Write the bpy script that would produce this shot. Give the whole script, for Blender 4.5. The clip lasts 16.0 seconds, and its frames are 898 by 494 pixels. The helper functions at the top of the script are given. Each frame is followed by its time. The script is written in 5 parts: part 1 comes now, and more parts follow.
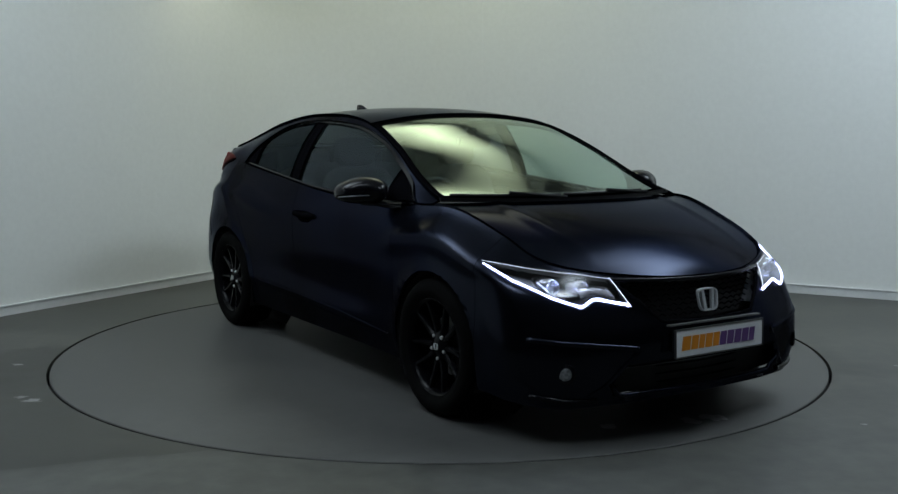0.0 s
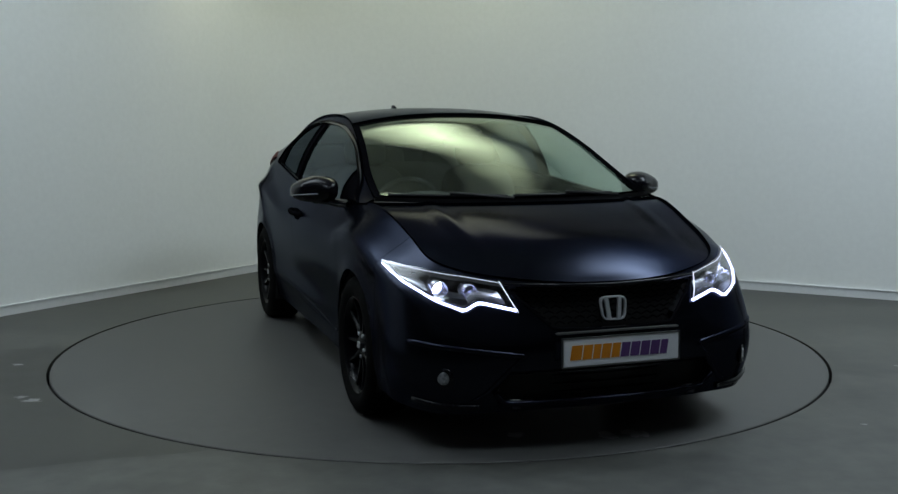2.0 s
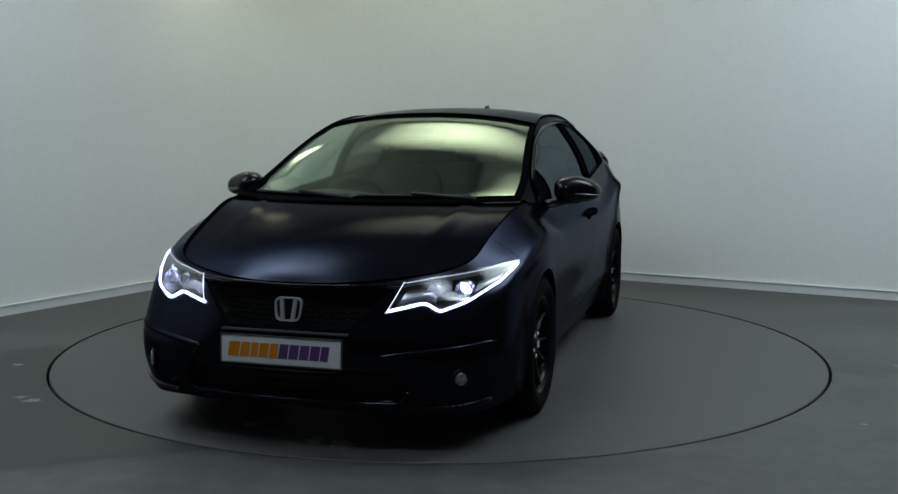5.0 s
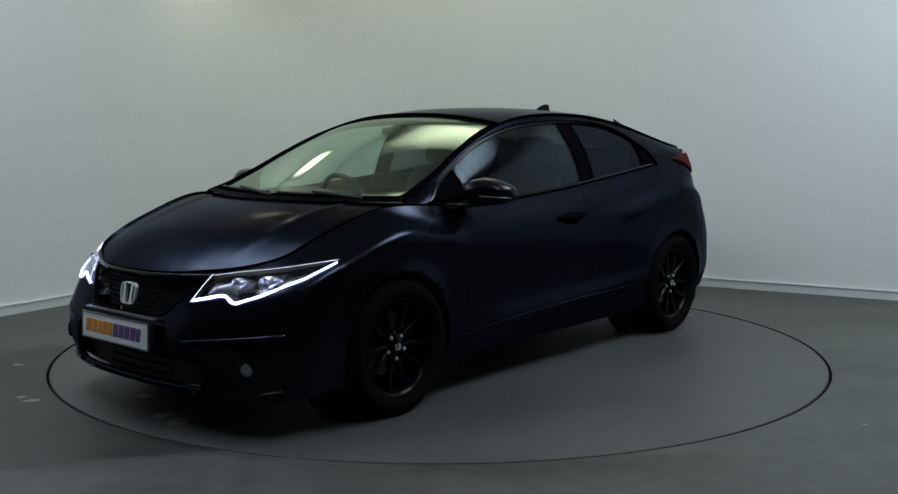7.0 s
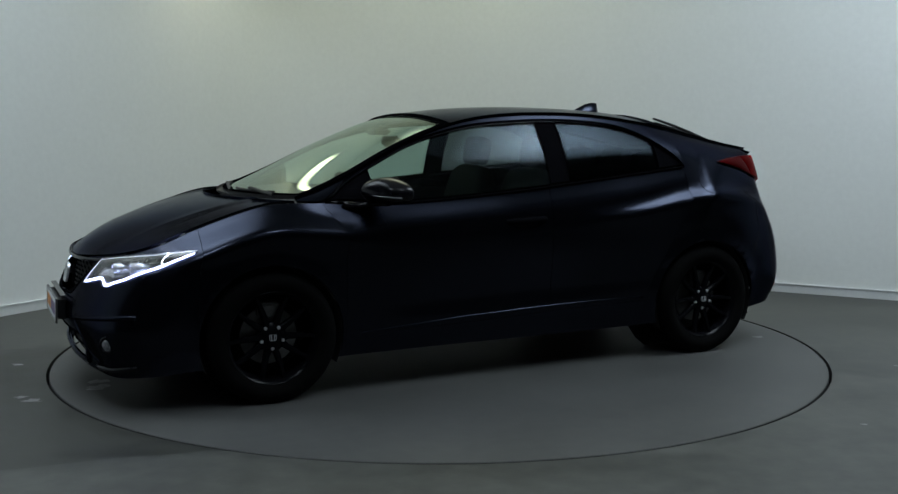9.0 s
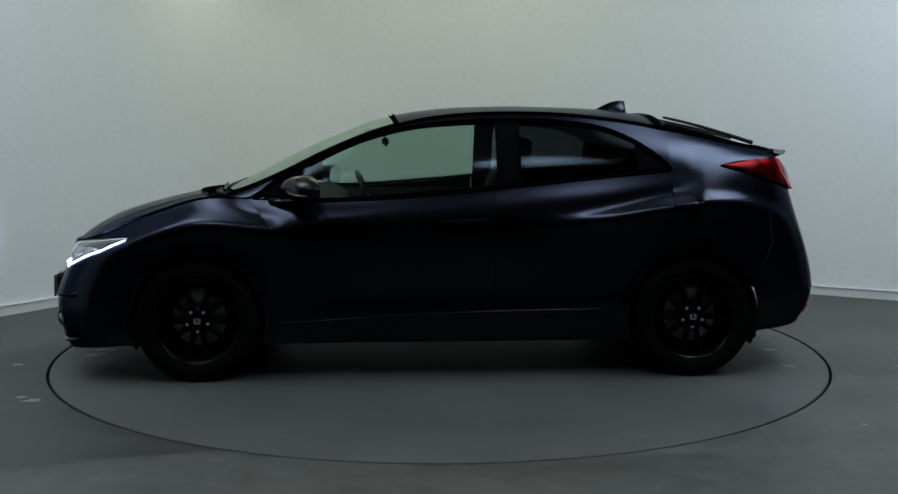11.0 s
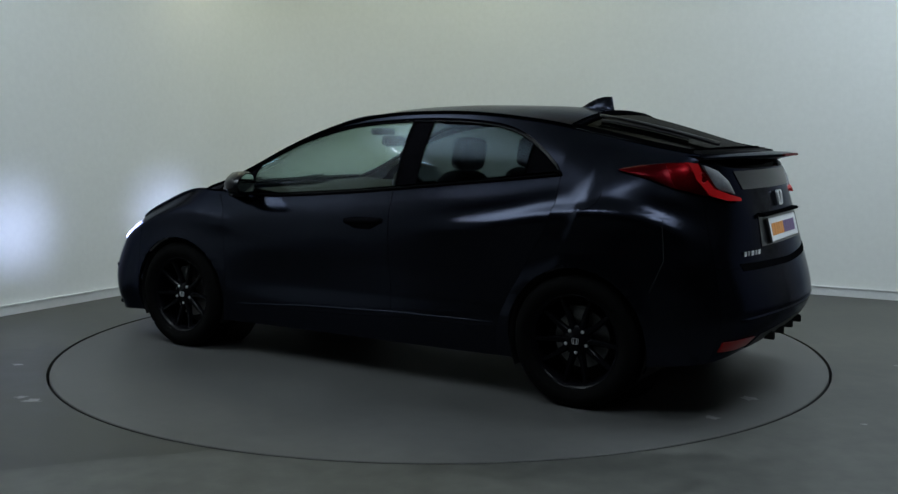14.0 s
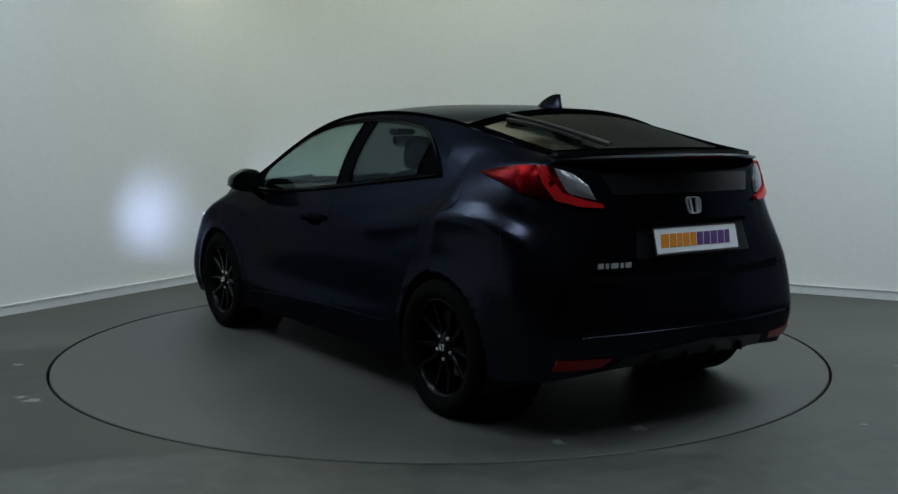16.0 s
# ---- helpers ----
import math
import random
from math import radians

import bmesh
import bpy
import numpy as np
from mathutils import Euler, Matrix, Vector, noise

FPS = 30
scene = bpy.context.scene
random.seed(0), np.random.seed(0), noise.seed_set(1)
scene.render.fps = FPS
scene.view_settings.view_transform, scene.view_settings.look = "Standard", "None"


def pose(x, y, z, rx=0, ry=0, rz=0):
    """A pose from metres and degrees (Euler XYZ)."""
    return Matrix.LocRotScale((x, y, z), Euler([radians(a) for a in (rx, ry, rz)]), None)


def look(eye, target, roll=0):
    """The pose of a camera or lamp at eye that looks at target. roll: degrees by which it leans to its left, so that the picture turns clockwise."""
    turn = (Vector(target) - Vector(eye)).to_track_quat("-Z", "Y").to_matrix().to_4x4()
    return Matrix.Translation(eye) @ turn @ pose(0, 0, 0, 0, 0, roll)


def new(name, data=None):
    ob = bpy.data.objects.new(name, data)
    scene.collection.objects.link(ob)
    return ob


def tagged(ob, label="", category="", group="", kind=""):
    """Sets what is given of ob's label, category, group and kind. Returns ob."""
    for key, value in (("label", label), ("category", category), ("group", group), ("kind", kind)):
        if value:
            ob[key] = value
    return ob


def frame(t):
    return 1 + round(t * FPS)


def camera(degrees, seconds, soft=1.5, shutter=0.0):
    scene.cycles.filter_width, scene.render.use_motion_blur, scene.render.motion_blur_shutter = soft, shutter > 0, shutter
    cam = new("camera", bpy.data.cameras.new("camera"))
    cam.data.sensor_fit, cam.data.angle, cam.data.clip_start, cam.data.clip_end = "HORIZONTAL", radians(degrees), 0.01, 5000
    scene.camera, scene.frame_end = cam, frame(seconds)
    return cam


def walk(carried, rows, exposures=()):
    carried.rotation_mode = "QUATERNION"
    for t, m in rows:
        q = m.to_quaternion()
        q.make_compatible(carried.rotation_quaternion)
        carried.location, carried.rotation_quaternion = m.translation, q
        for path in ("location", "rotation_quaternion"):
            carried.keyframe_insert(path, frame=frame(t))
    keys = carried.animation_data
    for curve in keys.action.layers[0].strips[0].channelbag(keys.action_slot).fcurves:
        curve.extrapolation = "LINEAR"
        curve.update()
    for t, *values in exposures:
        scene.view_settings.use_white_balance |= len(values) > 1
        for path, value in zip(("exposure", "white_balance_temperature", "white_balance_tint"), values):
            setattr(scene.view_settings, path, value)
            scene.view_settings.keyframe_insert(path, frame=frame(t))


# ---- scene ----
EYE = (0.0, -5.9995, 1.2763)
cam = camera(48.66, 16.0, soft=1.4)
AIM = (EYE[0] + 0.00869 * 10, EYE[1] + 10, EYE[2] - 10 * math.tan(radians(6.444)))
walk(cam, [(0.0, look(EYE, AIM, 0.05)), (16.0, look(EYE, AIM, 0.05))])

# ---- world and light ----
world = bpy.data.worlds.new("world")
scene.world = world
world.use_nodes = True
world.node_tree.nodes["Background"].inputs[0].default_value = (0.6, 0.7, 0.8, 1)
world.node_tree.nodes["Background"].inputs[1].default_value = 0.02
scene.view_settings.exposure = 0.06

CEIL = 4.3

# soft ceiling panels: place, half sizes, turn, colour, radiance
PANELS = [
    ((0.15, 2.30, 4.3), (1.6, 0.85), -29.6, (0.94, 1.0, 0.70), 3.4),
    ((-2.5, -0.9, 4.3), (1.5, 1.5), -30, (0.74, 0.87, 0.96), 5.2),
    ((3.2, -0.8, 4.3), (1.6, 1.6), -30, (0.74, 0.87, 0.97), 9.2),
    ((-1.7, -3.6, 4.3), (0.9, 0.6), 0, (0.74, 0.87, 1.0), 8.6),
    ((1.25, -3.6, 4.3), (0.9, 0.6), 0, (0.74, 0.87, 1.0), 8.6),
    ((-1.88, 2.35, 3.05), (0.26, 0.26), 29, (1.0, 1.0, 0.72), 6.0),
]
# a bare tube along the side wall
BATTEN = ((-3.75, -1.35), 0.8, 59.3, (0.80, 0.90, 1.0), 40.0)


# ---- materials ----
def material(name, colour, rough=0.5, metal=0.0, coat=0.0, coat_rough=0.05, spec=0.5, noise_scale=0.0, noise_amount=0.0, bump=0.0, bump_scale=200.0,
             rough_var=0.0, colour2=None, big_scale=1.5, tint=(1, 1, 1)):
    m = bpy.data.materials.new(name)
    m.use_nodes = True
    nt = m.node_tree
    b = nt.nodes["Principled BSDF"]
    b.inputs["Base Color"].default_value = (*colour, 1)
    b.inputs["Roughness"].default_value = rough
    b.inputs["Metallic"].default_value = metal
    b.inputs["Coat Weight"].default_value = coat
    b.inputs["Coat Roughness"].default_value = coat_rough
    b.inputs["Specular IOR Level"].default_value = spec
    b.inputs["Specular Tint"].default_value = (*tint, 1)
    tc = nt.nodes.new("ShaderNodeTexCoord")
    if noise_amount > 0 or colour2:
        big = nt.nodes.new("ShaderNodeTexNoise")
        big.inputs["Scale"].default_value = big_scale
        big.inputs["Detail"].default_value = 5
        fine = nt.nodes.new("ShaderNodeTexNoise")
        fine.inputs["Scale"].default_value = noise_scale or 40
        fine.inputs["Detail"].default_value = 4
        nt.links.new(tc.outputs["Object"], big.inputs["Vector"])
        nt.links.new(tc.outputs["Object"], fine.inputs["Vector"])
        add = nt.nodes.new("ShaderNodeMath")
        add.operation = "ADD"
        nt.links.new(big.outputs["Fac"], add.inputs[0])
        nt.links.new(fine.outputs["Fac"], add.inputs[1])
        ramp = nt.nodes.new("ShaderNodeValToRGB")
        ramp.color_ramp.elements[0].position, ramp.color_ramp.elements[1].position = 0.36, 0.64
        lo = [c * (1 - noise_amount) for c in colour]
        hi = list(colour2) if colour2 else [c * (1 + noise_amount) for c in colour]
        ramp.color_ramp.elements[0].color, ramp.color_ramp.elements[1].color = (*lo, 1), (*hi, 1)
        half = nt.nodes.new("ShaderNodeMath")
        half.operation = "MULTIPLY"
        half.inputs[1].default_value = 0.5
        nt.links.new(add.outputs[0], half.inputs[0])
        nt.links.new(half.outputs[0], ramp.inputs["Fac"])
        nt.links.new(ramp.outputs["Color"], b.inputs["Base Color"])
        if rough_var:
            mr = nt.nodes.new("ShaderNodeMapRange")
            mr.inputs["From Min"].default_value, mr.inputs["From Max"].default_value = 0.3, 0.7
            mr.inputs["To Min"].default_value, mr.inputs["To Max"].default_value = rough - rough_var, rough + rough_var
            nt.links.new(half.outputs[0], mr.inputs["Value"])
            nt.links.new(mr.outputs[0], b.inputs["Roughness"])
    if bump:
        bn = nt.nodes.new("ShaderNodeTexNoise")
        bn.inputs["Scale"].default_value = bump_scale
        bn.inputs["Detail"].default_value = 3
        nt.links.new(tc.outputs["Object"], bn.inputs["Vector"])
        bp = nt.nodes.new("ShaderNodeBump")
        bp.inputs["Strength"].default_value = bump
        bp.inputs["Distance"].default_value = 0.002
        nt.links.new(bn.outputs["Fac"], bp.inputs["Height"])
        nt.links.new(bp.outputs[0], b.inputs["Normal"])
    return m


def glowing(name, colour, strength):
    m = material(name, (0.8, 0.8, 0.8), 0.4)
    b = m.node_tree.nodes["Principled BSDF"]
    b.inputs["Emission Color"].default_value = (*colour, 1)
    b.inputs["Emission Strength"].default_value = strength
    return m


def glass(name, tint, rough=0.0, gloss=1.0, cast=(1, 1, 1)):
    """A thin pane: see-through with a tint, mirror-like at a slant."""
    m = bpy.data.materials.new(name)
    m.use_nodes = True
    nt = m.node_tree
    nt.nodes.remove(nt.nodes["Principled BSDF"])
    out = nt.nodes["Material Output"]
    tr = nt.nodes.new("ShaderNodeBsdfTransparent")
    tr.inputs[0].default_value = (*tint, 1)
    gl = nt.nodes.new("ShaderNodeBsdfGlossy")
    gl.inputs["Roughness"].default_value = rough
    gl.inputs["Color"].default_value = (*(gloss * c for c in cast), 1)
    lw = nt.nodes.new("ShaderNodeLayerWeight")
    lw.inputs[0].default_value = 0.5
    pw = nt.nodes.new("ShaderNodeMath")
    pw.operation = "POWER"
    pw.inputs[1].default_value = 3.4
    fr = nt.nodes.new("ShaderNodeMath")
    fr.operation = "MULTIPLY_ADD"
    fr.inputs[1].default_value, fr.inputs[2].default_value = 0.90, 0.08
    nt.links.new(lw.outputs["Facing"], pw.inputs[0])
    nt.links.new(pw.outputs[0], fr.inputs[0])
    mix = nt.nodes.new("ShaderNodeMixShader")
    nt.links.new(fr.outputs[0], mix.inputs[0])
    nt.links.new(tr.outputs[0], mix.inputs[1])
    nt.links.new(gl.outputs[0], mix.inputs[2])
    nt.links.new(mix.outputs[0], out.inputs[0])
    return m


M_PAINT = material("black_blue_paint", (0.0188, 0.0213, 0.0318), 0.23, 0.95, 0.10, 0.12, 0.12, tint=(0.26, 0.29, 0.36), noise_scale=900, noise_amount=0.25, big_scale=2.0, rough_var=0.03)
M_GRILLE = material("dark_grille_plastic", (0.004, 0.004, 0.005), 0.42, 0, 0, 0.05, 0.0, noise_scale=200, noise_amount=0.3)
M_PANE = material("dark_tailgate_pane", (0.008, 0.008, 0.010), 0.32, 0, 0, 0.04, 0.3, noise_scale=60, noise_amount=0.2)
M_GLOSS = material("gloss_black", (0.005, 0.005, 0.007), 0.2, 0, 0.0, 0.04, 0.22, noise_scale=60, noise_amount=0.2)
M_PLASTIC = material("black_plastic", (0.011, 0.011, 0.012), 0.5, 0, 0, 0.05, 0.35, noise_scale=300, noise_amount=0.3, bump=0.25, bump_scale=700)
M_DARK = material("underbody_black", (0.006, 0.006, 0.006), 0.8, noise_scale=30, noise_amount=0.4)
M_RUBBER = material("tyre_rubber", (0.004, 0.004, 0.004), 0.85, 0, 0, 0.05, 0.04, noise_scale=80, noise_amount=0.35, bump=0.3, bump_scale=300)
M_RIM = material("gloss_black_alloy", (0.003, 0.003, 0.004), 0.24, 0.0, 0.0, 0.15, 0.08, noise_scale=150, noise_amount=0.2)
M_CHROME = material("chrome", (0.78, 0.79, 0.81), 0.30, 0.65, noise_scale=90, noise_amount=0.05)
M_STEEL = material("brushed_steel", (0.20, 0.20, 0.20), 0.42, 1.0, noise_scale=200, noise_amount=0.25)
M_PLATE = material("plate_white", (0.86, 0.88, 0.90), 0.35, 0, 0.2, noise_scale=30, noise_amount=0.03)
M_ORANGE = material("print_orange", (0.75, 0.27, 0.015), 0.4, noise_scale=30, noise_amount=0.1)
M_PURPLE = material("print_purple", (0.12, 0.055, 0.20), 0.4, noise_scale=30, noise_amount=0.1)
M_RED = material("red_lens", (0.10, 0.0015, 0.003), 0.30, 0.9, 0.04, 0.12, 0.2, tint=(0.6, 0.02, 0.03), noise_scale=60, noise_amount=0.2)
M_SMOKED = material("smoked_red_lens", (0.060, 0.0015, 0.003), 0.28, 0.8, 0.04, 0.12, 0.2, tint=(0.5, 0.04, 0.06), noise_scale=60, noise_amount=0.2)
M_REFLECTOR = material("red_reflector", (0.42, 0.005, 0.007), 0.3, 0, 0.08, 0.15, 0.25, noise_scale=400, noise_amount=0.35)
M_RIBBED = material("ribbed_lens", (0.20, 0.205, 0.22), 0.3, 0.2, 0.4, 0.08, noise_scale=60, noise_amount=0.25)
M_CLEAR = material("grey_lens", (0.16, 0.17, 0.19), 0.12, 0.3, 0.8, 0.03, noise_scale=40, noise_amount=0.2)
M_LAMP = material("lamp_chamber", (0.42, 0.43, 0.48), 0.28, 0.6, 0.3, noise_scale=50, noise_amount=0.4)
M_CABIN = material("dark_cabin_cloth", (0.016, 0.016, 0.017), 0.85, noise_scale=120, noise_amount=0.35, bump=0.3, bump_scale=500)
M_HEADLINER = material("grey_headliner", (0.05, 0.052, 0.05), 0.9, noise_scale=120, noise_amount=0.2)
M_LED = glowing("led_white", (0.46, 0.54, 1.0), 10.0)
M_BEAM = glowing("projector_glow", (0.50, 0.60, 1.0), 2300.0)


def softbox(name, colour, strength, w, h):
    """A diffuser that is brightest in its middle."""
    m = glowing(name, colour, strength)
    nt = m.node_tree
    tc = nt.nodes.new("ShaderNodeTexCoord")
    mp = nt.nodes.new("ShaderNodeMapping")
    mp.inputs["Scale"].default_value = (1 / w, 1 / h, 0.0)
    gr = nt.nodes.new("ShaderNodeTexGradient")
    gr.gradient_type = "SPHERICAL"
    mul = nt.nodes.new("ShaderNodeMath")
    mul.operation = "MULTIPLY_ADD"
    mul.inputs[1].default_value, mul.inputs[2].default_value = strength * 1.65, strength * 0.02
    top = nt.nodes.new("ShaderNodeMath")
    top.operation = "MINIMUM"
    top.inputs[1].default_value = strength * 1.65
    nt.links.new(tc.outputs["Object"], mp.inputs["Vector"])
    nt.links.new(mp.outputs[0], gr.inputs[0])
    nt.links.new(gr.outputs["Fac"], mul.inputs[0])
    nt.links.new(mul.outputs[0], top.inputs[0])
    nt.links.new(top.outputs[0], nt.nodes["Principled BSDF"].inputs["Emission Strength"])
    return m


M_WINDSCREEN = glass("windscreen_glass", (0.74, 0.86, 0.79), 0.0, 0.85, (0.86, 1.0, 0.90))
M_WINDOW = glass("side_glass", (0.60, 0.73, 0.68), 0.0, 0.36, (0.74, 0.88, 1.0))
M_PRIVACY = glass("tinted_rear_glass", (0.16, 0.18, 0.20), 0.0, 0.15, (0.66, 0.84, 1.0))
M_REARGLASS = glass("dark_rear_glass", (0.06, 0.065, 0.07), 0.12, 0.10)
M_LENS = glass("clear_lamp_lens", (0.9, 0.9, 0.93), 0.02)
M_WALL = material("white_wall_paint", (0.80, 0.81, 0.79), 0.85, noise_scale=25, noise_amount=0.025, bump=0.08, bump_scale=120, big_scale=0.6)
M_SKIRT = material("skirting_paint", (0.70, 0.71, 0.71), 0.45, noise_scale=30, noise_amount=0.04)
M_FLOOR = material("grey_floor_paint", (0.068, 0.0690, 0.062), 0.5, 0, 0, 0.1, 0.35, noise_scale=9, noise_amount=0.42, bump=0.12, bump_scale=60, rough_var=0.07, big_scale=0.9)
M_DARKFLOOR = material("dark_floor", (0.038, 0.0385, 0.033), 0.45, 0, 0, 0.1, 0.35, noise_scale=7, noise_amount=0.4, bump=0.12, bump_scale=60, rough_var=0.07, big_scale=1.1)
M_TABLE = material("grey_table_paint", (0.075, 0.0755, 0.072), 0.5, 0, 0, 0.1, 0.35, noise_scale=11, noise_amount=0.24, bump=0.12, bump_scale=60, rough_var=0.06, big_scale=1.3)
M_SCUFF = material("pale_scuff", (0.24, 0.24, 0.235), 0.6, noise_scale=30, noise_amount=0.3)
# the dark of the unlit room behind the camera, put into a wall colour
M_BACK = material("unlit_back_dark", (0.035, 0.036, 0.04), 0.85, noise_scale=25, noise_amount=0.1, bump=0.08, bump_scale=120, big_scale=0.6)
M_CEIL = material("ceiling_tile_paint", (0.66, 0.67, 0.64), 0.8, noise_scale=60, noise_amount=0.04)


def stretched(m, scale, turn):
    """Draws the broad stains of a material out into streaks."""
    nt = m.node_tree
    big = next(n for n in nt.nodes if n.type == "TEX_NOISE")
    mp = nt.nodes.new("ShaderNodeMapping")
    mp.inputs["Scale"].default_value = scale
    mp.inputs["Rotation"].default_value = (0, 0, radians(turn))
    nt.links.new(big.inputs["Vector"].links[0].from_socket, mp.inputs["Vector"])
    nt.links.new(mp.outputs[0], big.inputs["Vector"])


stretched(M_FLOOR, (0.55, 2.2, 1.0), -18)
stretched(M_DARKFLOOR, (0.6, 2.6, 1.0), -14)


# ---- mesh helpers ----
def mesh_of(name, verts, faces, mat, smooth=True):
    me = bpy.data.meshes.new(name)
    me.from_pydata([tuple(v) for v in verts], [], [tuple(f) for f in faces])
    me.materials.append(mat)
    if smooth:
        me.polygons.foreach_set("use_smooth", [True] * len(me.polygons))
    me.update()
    return me


def part(name, me, parent, label=""):
    ob = new(name, me)
    ob.parent = parent
    if label:
        tagged(ob, label)
    return ob


def bm_mesh(name, bm, mat, smooth=False):
    me = bpy.data.meshes.new(name)
    bmesh.ops.recalc_face_normals(bm, faces=bm.faces[:])
    bm.to_mesh(me)
    bm.free()
    me.materials.append(mat)
    if smooth:
        me.polygons.foreach_set("use_smooth", [True] * len(me.polygons))
    return me


def box(bm, lo, hi, m=None, bevel=0.0):
    r = bmesh.ops.create_cube(bm, size=1)
    vs = r["verts"]
    for v in vs:
        v.co = Vector([lo[k] + (v.co[k] + 0.5) * (hi[k] - lo[k]) for k in range(3)])
    if bevel:
        es = list({e for v in vs for e in v.link_edges})
        out = bmesh.ops.bevel(bm, geom=es, offset=bevel, segments=2, affect="EDGES")
        vs = list({v for f in out["faces"] for v in f.verts} | {v for v in vs if v.is_valid})
    if m is not None:
        bmesh.ops.transform(bm, matrix=m, verts=vs)


def lathe(profile, n=48, axis="y", close=True):
    """Turns (radius, along) pairs round an axis: verts and faces."""
    vs, fs, k = [], [], len(profile)
    for i in range(n):
        a = 2 * math.pi * i / n
        for r, h in profile:
            if axis == "y":
                vs.append((r * math.cos(a), h, r * math.sin(a)))
            elif axis == "x":
                vs.append((h, r * math.cos(a), r * math.sin(a)))
            else:
                vs.append((r * math.cos(a), r * math.sin(a), h))
    for i in range(n):
        j = (i + 1) % n
        for p in range(k - 1):
            fs.append((i * k + p, i * k + p + 1, j * k + p + 1, j * k + p))
    return vs, fs


def tube(points, radius, n=8, flat=1.0):
    """A bar swept along a polyline."""
    P = [Vector(p) for p in points]
    vs, fs = [], []
    for i, p in enumerate(P):
        d = (P[min(i + 1, len(P) - 1)] - P[max(i - 1, 0)]).normalized()
        up = Vector((0, 0, 1)) if abs(d.z) < 0.9 else Vector((1, 0, 0))
        s = d.cross(up).normalized()
        u = s.cross(d)
        r = radius[i] if isinstance(radius, (list, tuple)) else radius
        for k in range(n):
            a = 2 * math.pi * k / n
            vs.append(p + s * (r * math.cos(a)) + u * (r * flat * math.sin(a)))
    for i in range(len(P) - 1):
        for k in range(n):
            l = (k + 1) % n
            fs.append((i * n + k, i * n + l, (i + 1) * n + l, (i + 1) * n + k))
    fs.append(tuple(range(n)))
    fs.append(tuple((len(P) - 1) * n + k for k in range(n)))
    return vs, fs


def smooth_line(P, sub):
    """Catmull-Rom through the control points (rows of an array)."""
    P = np.asarray(P, float)
    n = len(P)
    out = []
    for i in range(n - 1):
        a = P[i - 1] if i else 2 * P[0] - P[1]
        b, c = P[i], P[i + 1]
        d = P[i + 2] if i + 2 < n else 2 * P[-1] - P[-2]
        for k in range(sub):
            t = k / sub
            out.append(0.5 * (2 * b + (c - a) * t + (2 * a - 5 * b + 4 * c - d) * t * t + (3 * b - a - 3 * c + d) * t ** 3))
    out.append(P[-1])
    return np.array(out)


def curve(pairs):
    """A smooth function through (x, value...) pairs in falling or rising x."""
    S = smooth_line(sorted(pairs), 12)
    return lambda x: np.array([np.interp(x, S[:, 0], S[:, k]) for k in range(1, S.shape[1])])


# ---- the room ----
CORNER = Vector((-1.134, 4.26, 0))
LEFT_WAY = Vector((-0.511, -0.8596, 0)).normalized()
RIGHT_WAY = Vector((0.8696, -0.4937, 0)).normalized()
CURVE_R = 1.15


def wall_line(inset, near=0.0):
    """Plan of the two walls with their rounded corner; inset moves it into the room."""
    nl = Vector((-LEFT_WAY.y, LEFT_WAY.x, 0))
    nr = Vector((RIGHT_WAY.y, -RIGHT_WAY.x, 0))
    inward = (LEFT_WAY + RIGHT_WAY).normalized()
    if nl.dot(inward) < 0:
        nl = -nl
    if nr.dot(inward) < 0:
        nr = -nr
    cosang = LEFT_WAY.dot(RIGHT_WAY)
    half = math.acos(cosang) / 2
    tl = CURVE_R / math.tan(half)
    centre = CORNER + inward * (CURVE_R / math.sin(half))
    pts = [CORNER + LEFT_WAY * 9 + nl * inset]
    a0 = math.atan2(-nl.y, -nl.x)
    a1 = math.atan2(-nr.y, -nr.x)
    da = (a1 - a0 + math.pi) % (2 * math.pi) - math.pi
    for k in range(25):
        a = a0 + da * k / 24
        pts.append(centre + Vector((math.cos(a), math.sin(a), 0)) * (CURVE_R - inset))
    pts.append(CORNER + RIGHT_WAY * 12 + nr * inset)
    return pts


def strip(name, line_a, line_b, z0, z1, mat):
    """A wall-like strip with thickness between two plan lines."""
    n = len(line_a)
    vs = [(p.x, p.y, z0) for p in line_a] + [(p.x, p.y, z1) for p in line_a] + [(p.x, p.y, z0) for p in line_b] + [(p.x, p.y, z1) for p in line_b]
    fs = []
    for i in range(n - 1):
        fs += [(i, i + 1, n + i + 1, n + i), (2 * n + i + 1, 2 * n + i, 3 * n + i, 3 * n + i + 1),
               (n + i, n + i + 1, 3 * n + i + 1, 3 * n + i), (i + 1, i, 2 * n + i, 2 * n + i + 1)]
    return mesh_of(name, vs, fs, mat, False)


